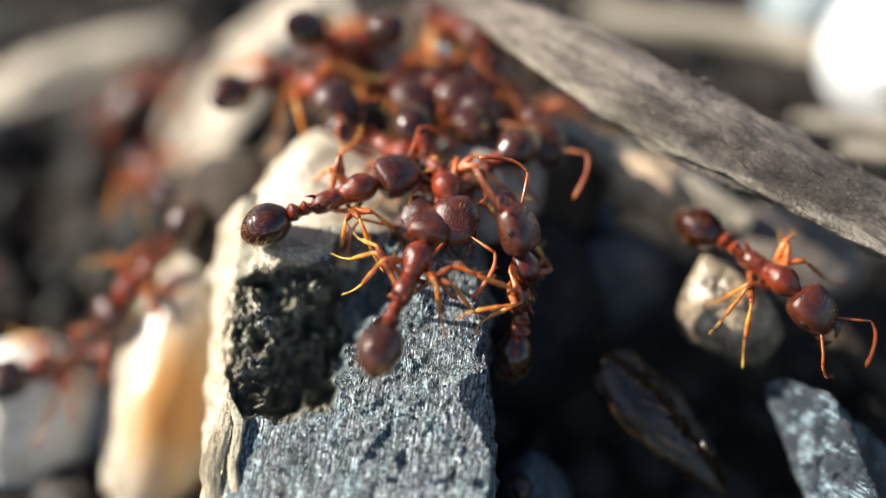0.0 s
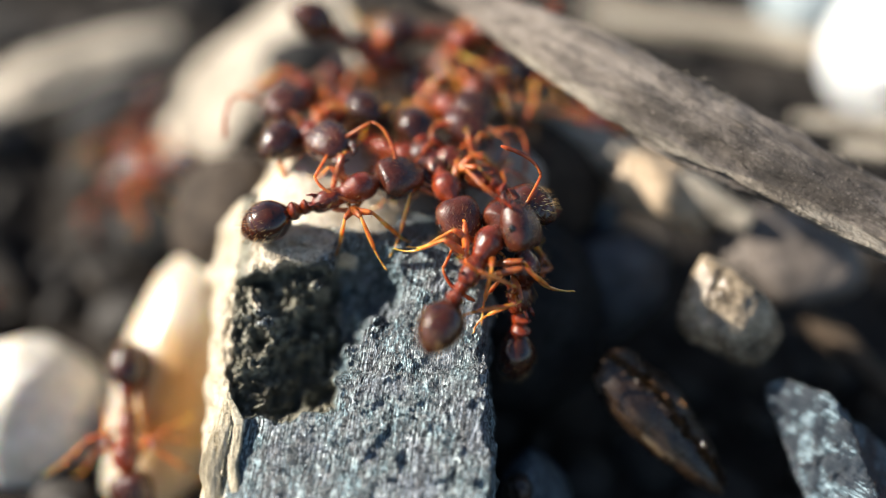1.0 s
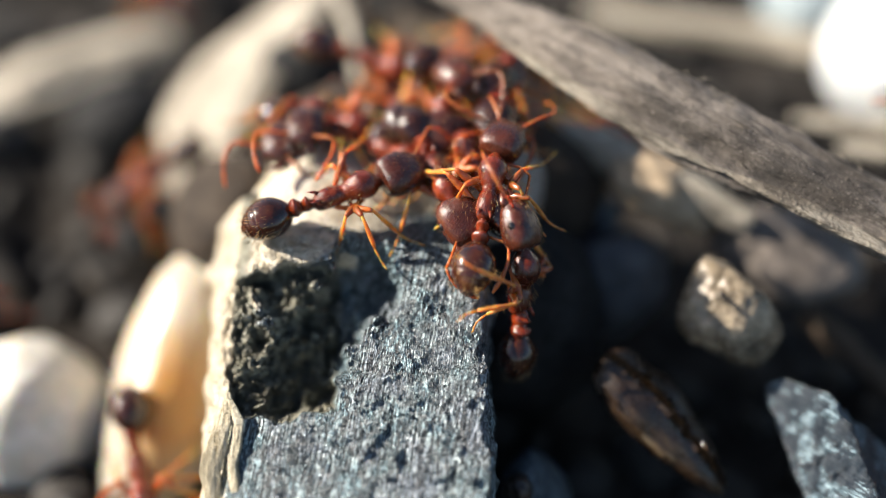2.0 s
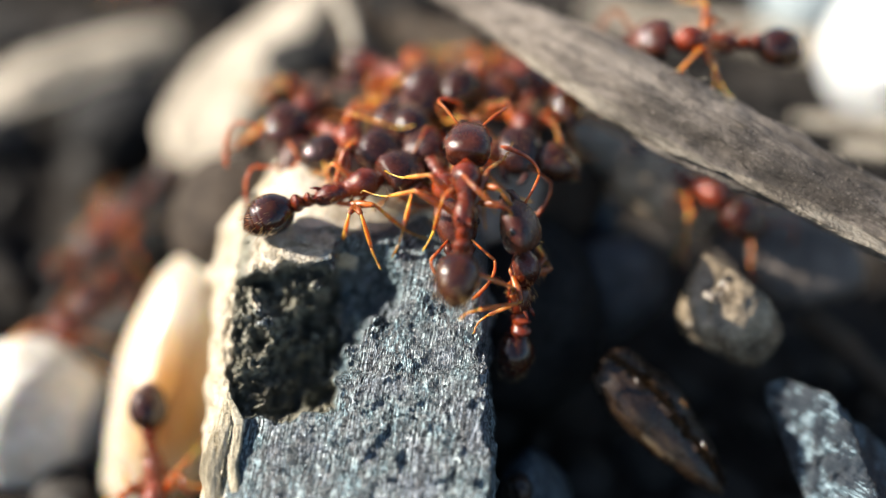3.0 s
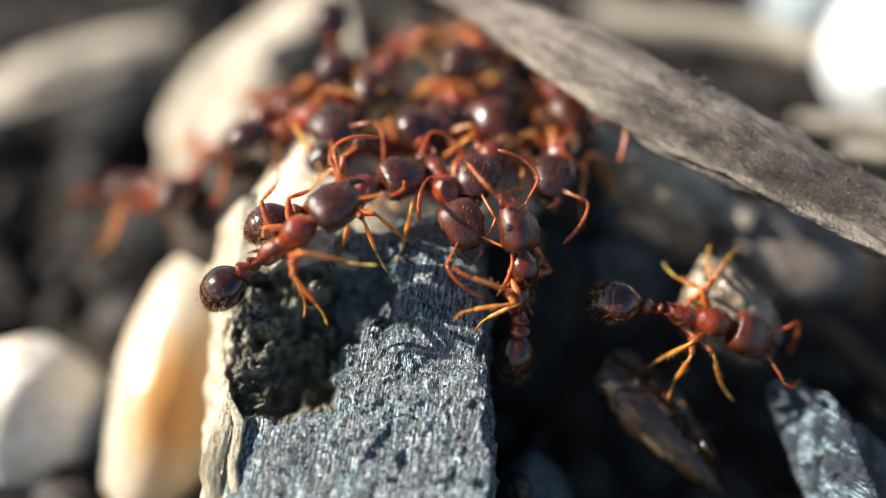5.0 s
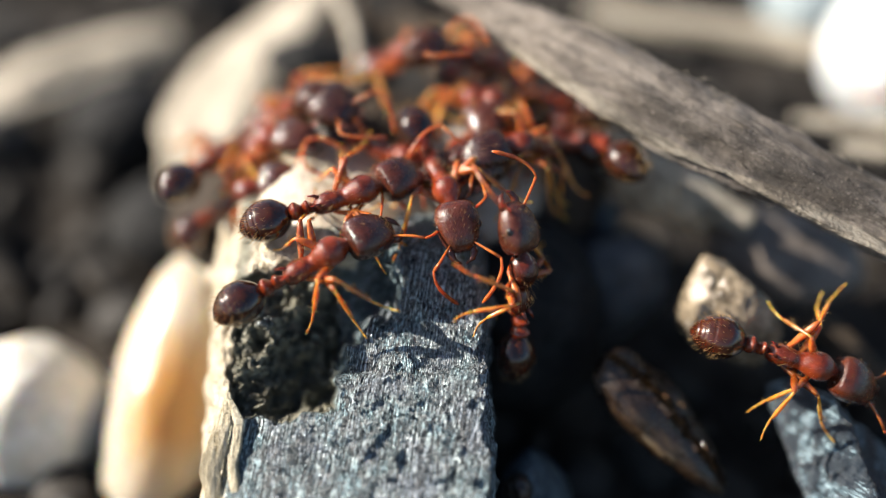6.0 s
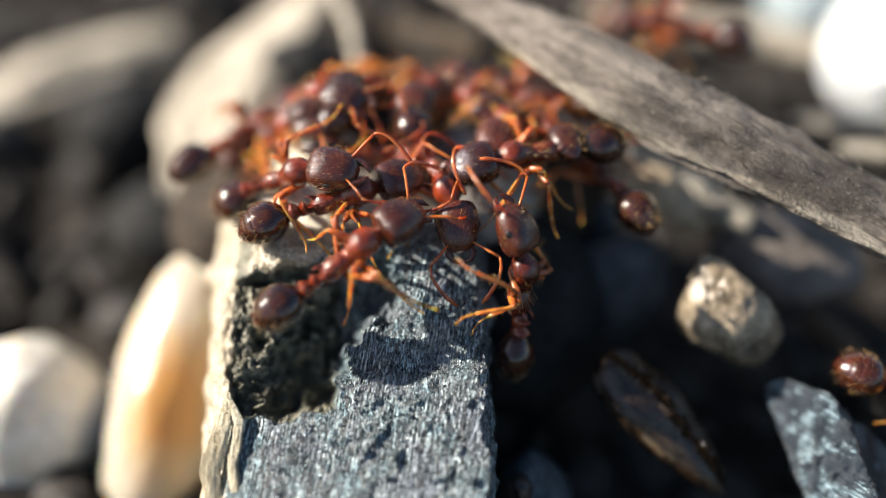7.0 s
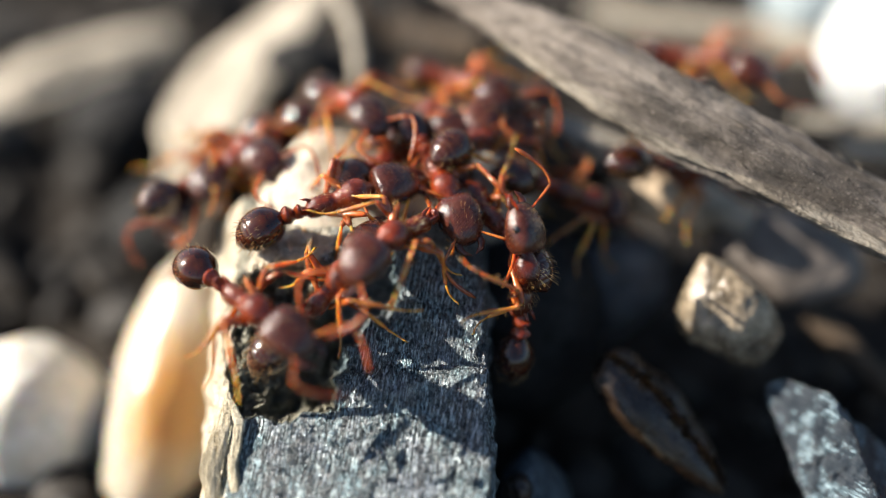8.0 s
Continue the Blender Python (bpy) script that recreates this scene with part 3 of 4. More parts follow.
    dry = stick("pale_stick", "pale dry stick beyond the thick twig", [(6.76, 20.59, -4.86), (10.15, 18.84, -4.49), (13.31, 17.19, -4.02), (16.73, 15.48, -3.61)], [0.4, 0.55, 0.7, 0.7], PALE_WOOD)
    stick("pale_stick", "thin pale stick beside the twig", [(13.62, 10.27, -3.16), (15.62, 9.89, -3.26), (18.54, 9.47, -3.25)], [0.2, 0.36, 0.42], PALE_WOOD)
    stick("pale_stick", "short split stick by the twig", [(14.81, 8.33, -2.98), (16.32, 8.03, -3.00), (18.07, 7.60, -3.00)], [0.15, 0.34, 0.4], PALE_WOOD)
    stick("pale_stick", "pale twig lying under the thick twig", [(2.39, 8.53, -1.36), (5.54, 6.70, -1.78), (8.22, 5.31, -2.32), (10.67, 4.17, -2.90)], [0.4, 0.7, 0.75, 0.45], PALE_WOOD)
    stick("brown_stick", "thin brown stick in shade", [(12.77, 2.55, -5.93), (14.18, 1.38, -6.39), (16.34, -0.60, -7.67)], [0.5, 0.5, 0.45], BROWN)
    strip("splinter", [(-20.30, 17.16, -6.87), (-18.08, 18.14, -6.32), (-15.89, 19.11, -6.05)], [0.1, 0.3, 0.1], BARK, "raised splinter along the strip", long_chip)
    strip("splinter", [(7.89, 19.64, -4.11), (10.67, 18.02, -3.75), (13.48, 16.36, -3.29)], [0.08, 0.2, 0.08], PALE_WOOD, "raised splinter along the stick", dry)
    strip("splinter", [(-3.14, 18.57, -4.05), (-1.31, 16.50, -3.16), (0.61, 14.78, -2.47)], [0.06, 0.2, 0.06], TWIG, "grey splinter along the stick", fallen)
    straw = stick("straw_strip", "cream straw strip bent against the slate", [(-6.34, -3.28, -2.71), (-6.37, -3.88, -3.02), (-6.59, -4.64, -3.50), (-6.74, -5.27, -4.00), (-6.48, -6.26, -4.84)], [0.08, 0.2, 0.26, 0.28, 0.34], STRAW, "straw", flat=0.35, rough=0.3)
    strip("blade", [(-6.30, -3.52, -2.67), (-5.98, -4.11, -2.97), (-6.00, -4.69, -3.42), (-6.09, -5.21, -3.79), (-5.78, -6.31, -4.75)], [0.06, 0.13, 0.15, 0.16, 0.2], STRAW, "curled inner blade of straw", straw)
    husk()


def fibres(twig, seed):
    """Loose wood fibres that stand off the upper side of a twig."""
    rng = random.Random(seed)
    bm = bmesh.new()
    skin = twig.data.vertices
    for _ in range(170):
        v = skin[rng.randrange(len(skin))]
        p, n = v.co / MM, v.normal
        way = (Vector((rng.choice((-1, 1)), 0, 0)) + n * rng.uniform(0.15, 0.9) + Vector((0, rng.uniform(-0.4, 0.4), 0))).normalized()
        long = rng.uniform(0.15, 0.5)
        tube([p - n * 0.02, p + way * long * 0.5 + n * 0.03, p + way * long + n * rng.uniform(-0.05, 0.12)], [0.022, 0.016, 0.004], 4, bm)
    part("loose_fibre", bm, BARK, twig, "pale loose wood fibres")


def husk():
    ob = tagged(new("seed_husk"), "brown glossy split seed husk with pale ribs", "seed husk")
    way = Vector((0.67, -0.52, -0.52))
    ob.matrix_basis = Matrix.Translation(Vector((6.93, -2.45, -5.27)) * MM) @ way.to_track_quat("X", "Z").to_matrix().to_4x4()
    for name, side in (("half_shell", 1), ("half_shell", -1)):
        bm = oval_body([(-2.7, 0.1, 0.1, 0), (-2.4, 0.7, 0.5, 0), (-1.0, 1.1, 0.8, 0), (0.8, 0.9, 0.65, 0), (2.2, 0.45, 0.4, 0), (3.0, 0.05, 0.06, 0)], 24)
        for v in bm.verts:
            v.co.y = side * (abs(v.co.y) * 0.9 + 0.12)
            v.co += v.co.normalized() * 0.12 * noise.fractal(v.co * 1.3, 1.0, 2.0, 4)
        part(name, bm, HUSK, ob)


# ---- ants ----
LEG_REACH = {"front": 0.8, "middle": 0.86, "hind": 1.08}
LEG_ROOT = {"front": (0.76, 0.16, -0.24, 48), "middle": (0.2, 0.15, -0.26, -4), "hind": (-0.3, 0.15, -0.26, -46)}


def leg_meshes(reach, side):
    def at(a, y, z):
        return (a, side * y * reach, z)
    femur = tube([at(0, -0.04, 0), at(0, 0.2, 0.0), at(0, 0.34, 0.08), at(0, 0.78, 0.34), at(0, 1.16, 0.54), at(0, 1.27, 0.56)], [0.085, 0.085, 0.075, 0.13, 0.085, 0.055], 10)
    tibia = tube([at(0, 1.24, 0.58), at(0, 1.36, 0.44), at(-0.03, 1.65, 0.07), at(-0.05, 1.9, -0.24), at(-0.06, 2.0, -0.36)], [0.046, 0.05, 0.074, 0.066, 0.045], 10)
    joints = [(2.0, -0.36), (2.06, -0.42), (2.26, -0.56), (2.29, -0.575), (2.42, -0.62), (2.45, -0.625), (2.58, -0.65), (2.72, -0.63), (2.8, -0.68)]
    tarsus = tube([at(-0.07, y, z) for y, z in joints], [0.03, 0.042, 0.036, 0.024, 0.036, 0.022, 0.034, 0.03, 0.01], 8)
    rng = random.Random(int(reach * 100) + side)
    hairs = bmesh.new()
    for k in range(26):
        f = rng.uniform(0.0, 1.0)
        if k % 2:
            root = Vector(at(0, 0.4 + 0.8 * f, 0.11 + 0.44 * f))
        else:
            root = Vector(at(-0.02, 1.3 + 0.7 * f, 0.52 - 0.86 * f))
        turn = rng.uniform(0, 6.3)
        way = Vector((math.cos(turn), side * 0.55, math.sin(turn) * 0.8 + (0.3 if k % 2 else -0.3))).normalized()
        tube([root, root + way * 0.13, root + way * 0.21], [0.0065, 0.005, 0.002], 3, hairs)
    return [mesh_of(n, b, m) for n, b, m in (("bristles", hairs, HAIR), ("leg", femur, FEMUR), ("tibia", tibia, LIMB), ("tarsus", tarsus, LIMB))]


def bristles(profile, count, long, seed):
    rng = random.Random(seed)
    bm = bmesh.new()
    x0, x1, w, h, z = profile
    for _ in range(count):
        a, b = rng.uniform(-0.2, math.pi + 0.2), rng.uniform(0.05, 0.95)
        x = x0 + (x1 - x0) * b
        k = math.sqrt(max(0.02, 1 - (2 * b - 1) ** 2))
        p = Vector((x, w * k * math.cos(a), z + h * k * math.sin(a)))
        n = Vector(((2 * b - 1) * (1 if x1 > x0 else -1) * 0.8, k * math.cos(a), k * math.sin(a))).normalized()
        n = (n + Vector((-0.45, 0, 0))).normalized()
        tube([p - n * 0.05, p + n * long * 0.6, p + n * long + Vector((-0.05, 0, 0))], [0.0055, 0.0045, 0.0015], 3, bm)
    return bm


def build_ant():
    ant = tagged(new("ant"), "reddish brown ant with a dark glossy abdomen", "ant", "ants on the heap")
    thorax = part("thorax", oval_body([(-0.86, 0.13, 0.14, -0.1), (-0.72, 0.26, 0.3, -0.06), (-0.44, 0.32, 0.36, 0.0), (-0.12, 0.31, 0.34, 0.02), (0.12, 0.27, 0.31, 0.0), (0.34, 0.34, 0.38, 0.07),
                                       (0.68, 0.45, 0.45, 0.13), (1.0, 0.4, 0.4, 0.1), (1.2, 0.24, 0.26, 0.06), (1.34, 0.15, 0.16, 0.04)], 32), THORAX, ant, "rust-red granular thorax")
    part("bristles", bristles((-0.6, 1.15, 0.42, 0.43, 0.06), 90, 0.14, 5), HAIR, thorax)
    for side in (1, -1):
        part("spine", tube([(-0.55, side * 0.13, 0.16), (-0.74, side * 0.17, 0.34), (-0.92, side * 0.19, 0.42)], [0.08, 0.05, 0.005], 6), THORAX, thorax)
    part("petiole", oval_body([(-1.26, 0.12, 0.12, -0.06), (-1.12, 0.19, 0.26, 0.02), (-1.0, 0.2, 0.32, 0.06), (-0.88, 0.16, 0.18, -0.03), (-0.68, 0.14, 0.14, -0.08)], 14), THORAX, ant)
    part("postpetiole", oval_body([(-1.62, 0.14, 0.14, 0), (-1.52, 0.25, 0.26, 0.04), (-1.38, 0.28, 0.33, 0.07), (-1.24, 0.2, 0.22, 0.02), (-1.12, 0.12, 0.12, -0.03)], 14), THORAX, ant)
    gaster = part("gaster", oval_body([(-1.68, 0.03, 0.03, -0.04), (-1.65, 0.14, 0.13, -0.03), (-1.5, 0.36, 0.33, 0.0), (-1.2, 0.56, 0.52, 0.04), (-0.85, 0.65, 0.6, 0.06), (-0.45, 0.61, 0.57, 0.04), (-0.12, 0.38, 0.36, 0.0), (0.04, 0.14, 0.14, 0)], 36, plates=(-0.95, -1.22, -1.4, -1.54)),
                  GASTER, ant, "dark brown glossy abdomen", pose(-1.55 * MM, 0, 0.02 * MM, 0, -6, 0))
    part("bristles", bristles((-0.12, -1.66, 0.64, 0.59, 0.04), 150, 0.11, 3), HAIR, gaster)
    head = part("head", oval_body([(-0.06, 0.12, 0.12, 0), (0.0, 0.42, 0.32, 0.02), (0.08, 0.58, 0.43, 0.03), (0.34, 0.67, 0.52, 0.04), (0.74, 0.66, 0.51, 0.03), (1.14, 0.55, 0.4, 0.0), (1.38, 0.4, 0.26, -0.03), (1.5, 0.2, 0.13, -0.06)], 40, 2.5),
                HEAD, ant, "dark finely ridged head", pose(1.32 * MM, 0, 0.04 * MM, 0, 22, 0))
    part("bristles", bristles((0.03, 1.35, 0.66, 0.53, 0.03), 80, 0.12, 9), HAIR, head)
    for side in (1, -1):
        eye = bmesh.new()
        bmesh.ops.create_uvsphere(eye, u_segments=12, v_segments=8, radius=0.115)
        for v in eye.verts:
            v.co = Vector((v.co.x * 1.15, v.co.y * 0.6, v.co.z)) + Vector((0.74, side * 0.63, 0.14))
        part("eye", eye, EYE, head, "black bead eye")
        part("mandible", tube([(1.3, side * 0.3, -0.08), (1.52, side * 0.36, -0.12), (1.72, side * 0.26, -0.16), (1.84, side * 0.06, -0.18)], [0.14, 0.13, 0.09, 0.015], 8), HEAD, head)
        feeler = tube([(0, 0, 0), (0.2, side * 0.2, 0.08), (0.5, side * 0.54, 0.2), (0.7, side * 0.8, 0.24)], [0.04, 0.04, 0.048, 0.05], 8)
        tip = [(0.7 + 0.11 * k, side * (0.82 + 0.035 * k - 0.009 * k * k), 0.24 - 0.03 * k - 0.006 * k * k) for k in range(11)]
        tube(tip, [0.034 + 0.01 * (k % 2) + 0.0035 * k if k < 10 else 0.03 for k in range(11)], 8, feeler)
        part("antenna", feeler, FEMUR, head, "elbowed amber antenna", pose(1.2 * MM, side * 0.28 * MM, 0.12 * MM))
    for key in LEG_REACH:
        x, y, z, yaw = LEG_ROOT[key]
        for side in (1, -1):
            hairs, femur, tibia, tarsus = leg_meshes(LEG_REACH[key], side)
            leg = part("leg", femur, LIMB, ant, "amber translucent leg", mm(x, side * y, z, 0, 0, side * yaw))
            part("tibia", tibia, LIMB, leg)
            part("bristles", hairs, HAIR, leg)
            part("tarsus", tarsus, LIMB, leg)
    return ant


ANT_NAMES = ("walker", "hanger", "perched", "sitter", "climber", "scout", "guard", "lookout", "runner", "leaver", "twig_walker",
             "under_walker", "crosser", "back_a", "back_b", "back_c", "back_d", "back_e", "back_f", "back_g", "back_h", "back_i", "back_j", "back_k", "back_l", "far_runner")


def march(ant, rows):
    """Key an ant's way; its legs step with the ground it covers and its feelers play."""
    walk(ant, rows)
    rng = random.Random(len(rows) * 7 + int(rows[0][1].translation.x * 1e6))
    times = [k * 0.1 for k in range(81)]
    spots = []
    for t in times:
        for (t0, a), (t1, b) in zip(rows, rows[1:]):
            if t0 - 1e-6 <= t <= t1 + 1e-6:
                spots.append(a.translation.lerp(b.translation, (t - t0) / max(1e-6, t1 - t0)))
                break
    pace, phase = [0.0], [0.0]
    for a, b in zip(spots, spots[1:]):
        gone = (b - a).length / MM
        pace.append(min(1.0, gone / 0.25))
        phase.append(phase[-1] + min(gone / 2.4, 0.36) * 2 * math.pi + 0.1)
    step = 1 if max(pace) > 0.15 else 2
    legs = [o for o in ant.children if o.name.startswith("leg")]
    for i, leg in enumerate(legs):
        home = leg.matrix_basis.copy()
        side = 1 if home.translation.y > 0 else -1
        stance = (rng.uniform(-14, 14), rng.uniform(-10, 8))
        swing = math.pi * ((i // 2 + i % 2) % 2)
        keys = []
        for k in range(0, 81, step):
            s = math.sin(phase[k] + swing)
            c = max(0.0, math.cos(phase[k] + swing))
            force = 0.12 + 0.88 * pace[k]
            yaw = -side * s * 20 * force + side * stance[0]
            lift = side * (stance[1] + 14 * c * force)
            keys.append((times[k], home @ pose(0, 0, 0, lift, 0, yaw)))
        walk(leg, keys)
    for head in [o for o in ant.children if o.name.startswith("head")]:
        home = head.matrix_basis.copy()
        tilt, lean = rng.uniform(-6, 8), rng.uniform(-9, 9)
        a, b = rng.uniform(0, 6), rng.uniform(0, 6)
        walk(head, [(t, home @ pose(0, 0, 0, 0, tilt + 4 * math.sin(2.3 * t + a), lean + 7 * math.sin(1.9 * t + b))) for t in times[::4]])
        for feeler in [o for o in head.children if o.name.startswith("antenna")]:
            home_f = feeler.matrix_basis.copy()
            a, b = rng.uniform(0, 6), rng.uniform(0, 6)
            walk(feeler, [(t, home_f @ pose(0, 0, 0, 0, 14 * math.sin(9 * t + a), 12 * math.sin(6.5 * t + b))) for t in times[::2]])
    for gaster in [o for o in ant.children if o.name.startswith("gaster")]:
        home = gaster.matrix_basis.copy()
        curl, a = rng.uniform(-16, 4), rng.uniform(0, 6)
        walk(gaster, [(t, home @ pose(0, 0, 0, 0, curl + 3 * math.sin(1.7 * t + a), 5 * math.sin(1.3 * t + a))) for t in times[::5]])


def motions():
    march(ants["walker"], [(0.00, mm(-0.99, -1.35, 0.09, 7, -14, 69)),
        (0.60, mm(-0.96, -1.33, 0.13, 7, -14, 70)),
        (0.70, mm(-0.56, -1.43, 0.02, 8, -15, 67)),
        (0.80, mm(0.31, -1.88, 0.70, 8, -6, 66)),
        (1.00, mm(1.00, -0.84, 0.29, 10, -12, 61)),
        (1.20, mm(1.24, -0.13, 0.48, 9, -20, 64)),
        (1.50, mm(1.10, 0.13, 1.23, 4, -18, 78)),
        (1.70, mm(1.55, 1.17, 1.10, 5, -23, 75)),
        (2.20, mm(1.05, 0.93, 1.28, 3, -24, 82)),
        (2.80, mm(0.08, 0.19, 1.59, -0, -14, 90)),
        (3.00, mm(0.62, 0.19, 1.72, 1, -23, 86)),
        (3.20, mm(1.14, 0.11, 1.58, 4, -20, 79)),
        (3.30, mm(1.58, -0.12, 1.60, 7, -25, 71)),
        (3.50, mm(2.17, 0.40, 1.17, 9, -21, 65)),
        (3.60, mm(2.00, -0.54, 2.00, 13, -39, 55)),
        (3.70, mm(2.01, -0.49, 1.21, 10, -21, 61)),
        (3.80, mm(2.12, -0.54, 0.25, 13, -27, 50)),
        (3.90, mm(2.41, -1.00, 0.08, 12, -1, 53)),
        (4.00, mm(2.89, -1.34, 0.11, 15, -6, 41)),
        (4.10, mm(3.56, -1.30, -0.16, 16, -4, 41)),
        (4.20, mm(4.52, -0.90, -1.24, 23, -28, 4)),
        (4.40, mm(4.89, -0.39, -3.42, 21, 20, 18)),
        (4.50, mm(5.36, -0.94, -2.66, 20, -6, 6)),
        (4.70, mm(7.54, -1.10, -1.94, 30, 2, -2)),
        (5.20, mm(7.56, -0.85, -1.97, 28, 14, -14)),
        (5.80, mm(7.57, -0.59, -2.00, 22, 28, -33)),
        (6.00, mm(10.56, -2.21, -2.48, 28, 13, -13)),
        (6.20, mm(11.60, -2.56, -2.83, 27, 16, -17)),
        (6.50, mm(12.78, -2.82, -3.24, 27, 17, -18)),
        (6.80, mm(13.84, -2.79, -3.50, 27, 16, -17)),
        (7.00, mm(15.10, -2.64, -4.05, 27, 15, -15)),
        (7.40, mm(18.38, -1.31, -8.30, 17, 16, -34)),
        (8.00, mm(21.01, -3.10, -8.96, 12, -7, -56))])
    march(ants["hanger"], [(0.00, mm(2.33, -0.77, -0.96, 59, -70, 89)),
        (2.00, mm(2.34, -0.75, -0.94, 61, -69, 87)),
        (4.00, mm(2.33, -0.77, -0.96, 59, -70, 89)),
        (6.00, mm(2.29, -0.79, -0.98, 57, -70, 90)),
        (8.00, mm(2.38, -0.81, -1.01, 66, -70, 82))])
    march(ants["perched"], [(0.00, mm(-0.15, 2.51, 0.82, 7, 4, -69)),
        (3.00, mm(-0.15, 2.49, 0.79, 7, 4, -69)),
        (4.50, mm(-0.14, 2.39, 0.81, 7, 5, -69)),
        (6.50, mm(-0.14, 2.38, 0.80, 7, 5, -69)),
        (8.00, mm(-0.18, 2.60, 0.72, 8, 3, -69))])
    march(ants["sitter"], [(0.00, mm(-3.19, 1.39, 0.81, 19, -9, 19)),
        (1.50, mm(-3.16, 1.43, 0.85, 19, -9, 18)),
        (3.50, mm(-3.08, 1.68, 0.84, 20, -7, 16)),
        (4.50, mm(-3.09, 1.36, 0.82, 19, -9, 19)),
        (6.50, mm(-3.16, 1.34, 0.80, 19, -7, 17)),
        (7.40, mm(-3.26, 1.37, 0.74, 20, -8, 17)),
        (8.00, mm(-3.35, 1.23, 0.77, 19, -8, 17))])
    march(ants["climber"], [(0.00, mm(-10.35, 2.91, -4.16, -11, 32, -141)),
        (0.40, mm(-10.29, 2.19, -4.81, -2, 25, -117)),
        (0.80, mm(-10.32, -0.45, -5.58, 12, 13, -81)),
        (1.00, mm(-10.46, -1.87, -6.82, 11, 26, -85)),
        (1.50, mm(-10.34, -2.90, -7.80, 15, 26, -71)),
        (2.80, mm(-9.43, -3.22, -7.23, 13, 31, -79)),
        (3.50, mm(-9.30, -3.86, -7.74, 18, 16, -59)),
        (3.70, mm(-8.10, -4.93, -4.70, 26, -26, -33)),
        (3.85, mm(-9.20, -3.23, -6.33, 28, -45, -8)),
        (4.00, mm(-9.54, -2.96, -6.63, 24, -42, 20)),
        (4.10, mm(-9.58, -2.44, -6.68, 8, -38, 62)),
        (4.20, mm(-8.58, -3.17, -4.86, -53, -41, 121)),
        (4.30, mm(-8.21, -3.35, -2.49, -41, -45, 99)),
        (4.40, mm(-8.12, -2.54, -0.84, -43, -44, 102)),
        (4.50, mm(-7.89, -2.35, -0.37, -43, -44, 103)),
        (4.60, mm(-7.44, -0.85, 0.99, -18, -44, 77)),
        (4.70, mm(-6.18, -0.16, 0.84, 12, -34, 42)),
        (5.20, mm(-4.55, -0.78, 0.67, 20, -36, 11)),
        (5.80, mm(-3.91, -0.64, 0.18, 17, -16, 20)),
        (6.00, mm(-3.93, -0.82, 0.14, 16, -18, 23)),
        (6.20, mm(-3.31, -1.09, 0.42, 16, -18, 23)),
        (6.40, mm(-2.93, -1.17, 0.60, 14, -23, 29)),
        (7.00, mm(-2.83, -1.07, 0.62, 14, -24, 30)),
        (7.20, mm(-2.84, -1.22, 0.68, 13, -24, 30)),
        (7.40, mm(-2.84, -0.77, 0.30, 10, -30, 40)),
        (7.60, mm(-2.94, -0.99, -0.07, 10, -31, 41)),
        (7.80, mm(-3.16, -0.81, -0.66, 11, -28, 37)),
        (8.00, mm(-3.41, -1.40, -0.48, 11, -29, 39))])
    march(ants["scout"], [(0.00, mm(-19.96, 3.93, -6.10, 12, 10, 59)),
        (2.40, mm(-17.11, 2.21, -7.83, 6, 5, 75)),
        (3.00, mm(-14.20, 2.56, -7.42, 10, -14, 59)),
        (3.50, mm(-12.58, 3.17, -6.72, 16, -33, 41)),
        (3.80, mm(-10.02, 4.96, -4.43, 20, -42, 31)),
        (4.00, mm(-8.74, 4.42, -3.58, 25, -49, 19)),
        (4.50, mm(-8.13, 7.51, -2.54, 9, 1, 65)),
        (5.20, mm(-8.19, 6.27, -2.37, 10, 7, 64)),
        (5.80, mm(-7.21, 3.91, -1.60, 27, -40, -5)),
        (6.50, mm(-6.07, 2.79, -0.24, 25, -35, -2)),
        (7.00, mm(-4.97, 2.24, 0.78, 25, -33, -16)),
        (7.20, mm(-4.98, 2.54, 0.64, 25, -35, -21)),
        (7.40, mm(-6.00, 2.04, -0.08, 20, -26, -38)),
        (7.50, mm(-6.09, 0.32, 0.46, 20, -24, -38)),
        (7.80, mm(-5.61, -1.24, 1.26, 21, -26, -35)),
        (8.00, mm(-5.72, -2.12, 0.04, 16, -5, -43))])
    march(ants["guard"], [(0.00, mm(0.81, 7.48, 0.74, 5, -7, -77)),
        (0.50, mm(0.99, 7.05, 0.71, 3, -12, -83)),
        (1.00, mm(1.21, 7.12, 0.94, -3, -10, -98)),
        (1.70, mm(1.54, 6.96, 1.01, -4, -11, -100)),
        (2.80, mm(2.66, 5.27, 0.81, -4, -9, -100)),
        (3.50, mm(3.03, 6.06, 0.73, -5, -8, -102)),
        (4.00, mm(3.87, 4.74, 0.12, -6, -11, -104)),
        (4.50, mm(4.11, 4.81, 0.20, -6, -19, -104)),
        (5.20, mm(3.97, 4.44, 0.02, -13, -16, -122)),
        (5.80, mm(3.34, 4.33, 0.50, -21, -24, -153)),
        (6.50, mm(2.74, 2.78, 1.09, -18, 3, -157)),
        (7.00, mm(2.86, 2.79, 1.38, -18, -3, -163)),
        (7.20, mm(2.89, 2.81, 1.40, -18, -4, -164)),
        (7.40, mm(3.81, 4.65, 0.39, -10, 7, 118)),
        (7.60, mm(5.14, 5.06, 0.44, 3, 8, 83)),
        (7.80, mm(6.60, 5.53, -0.60, 16, 20, 49)),
        (8.00, mm(8.02, 5.13, -1.25, 23, 31, 25))])
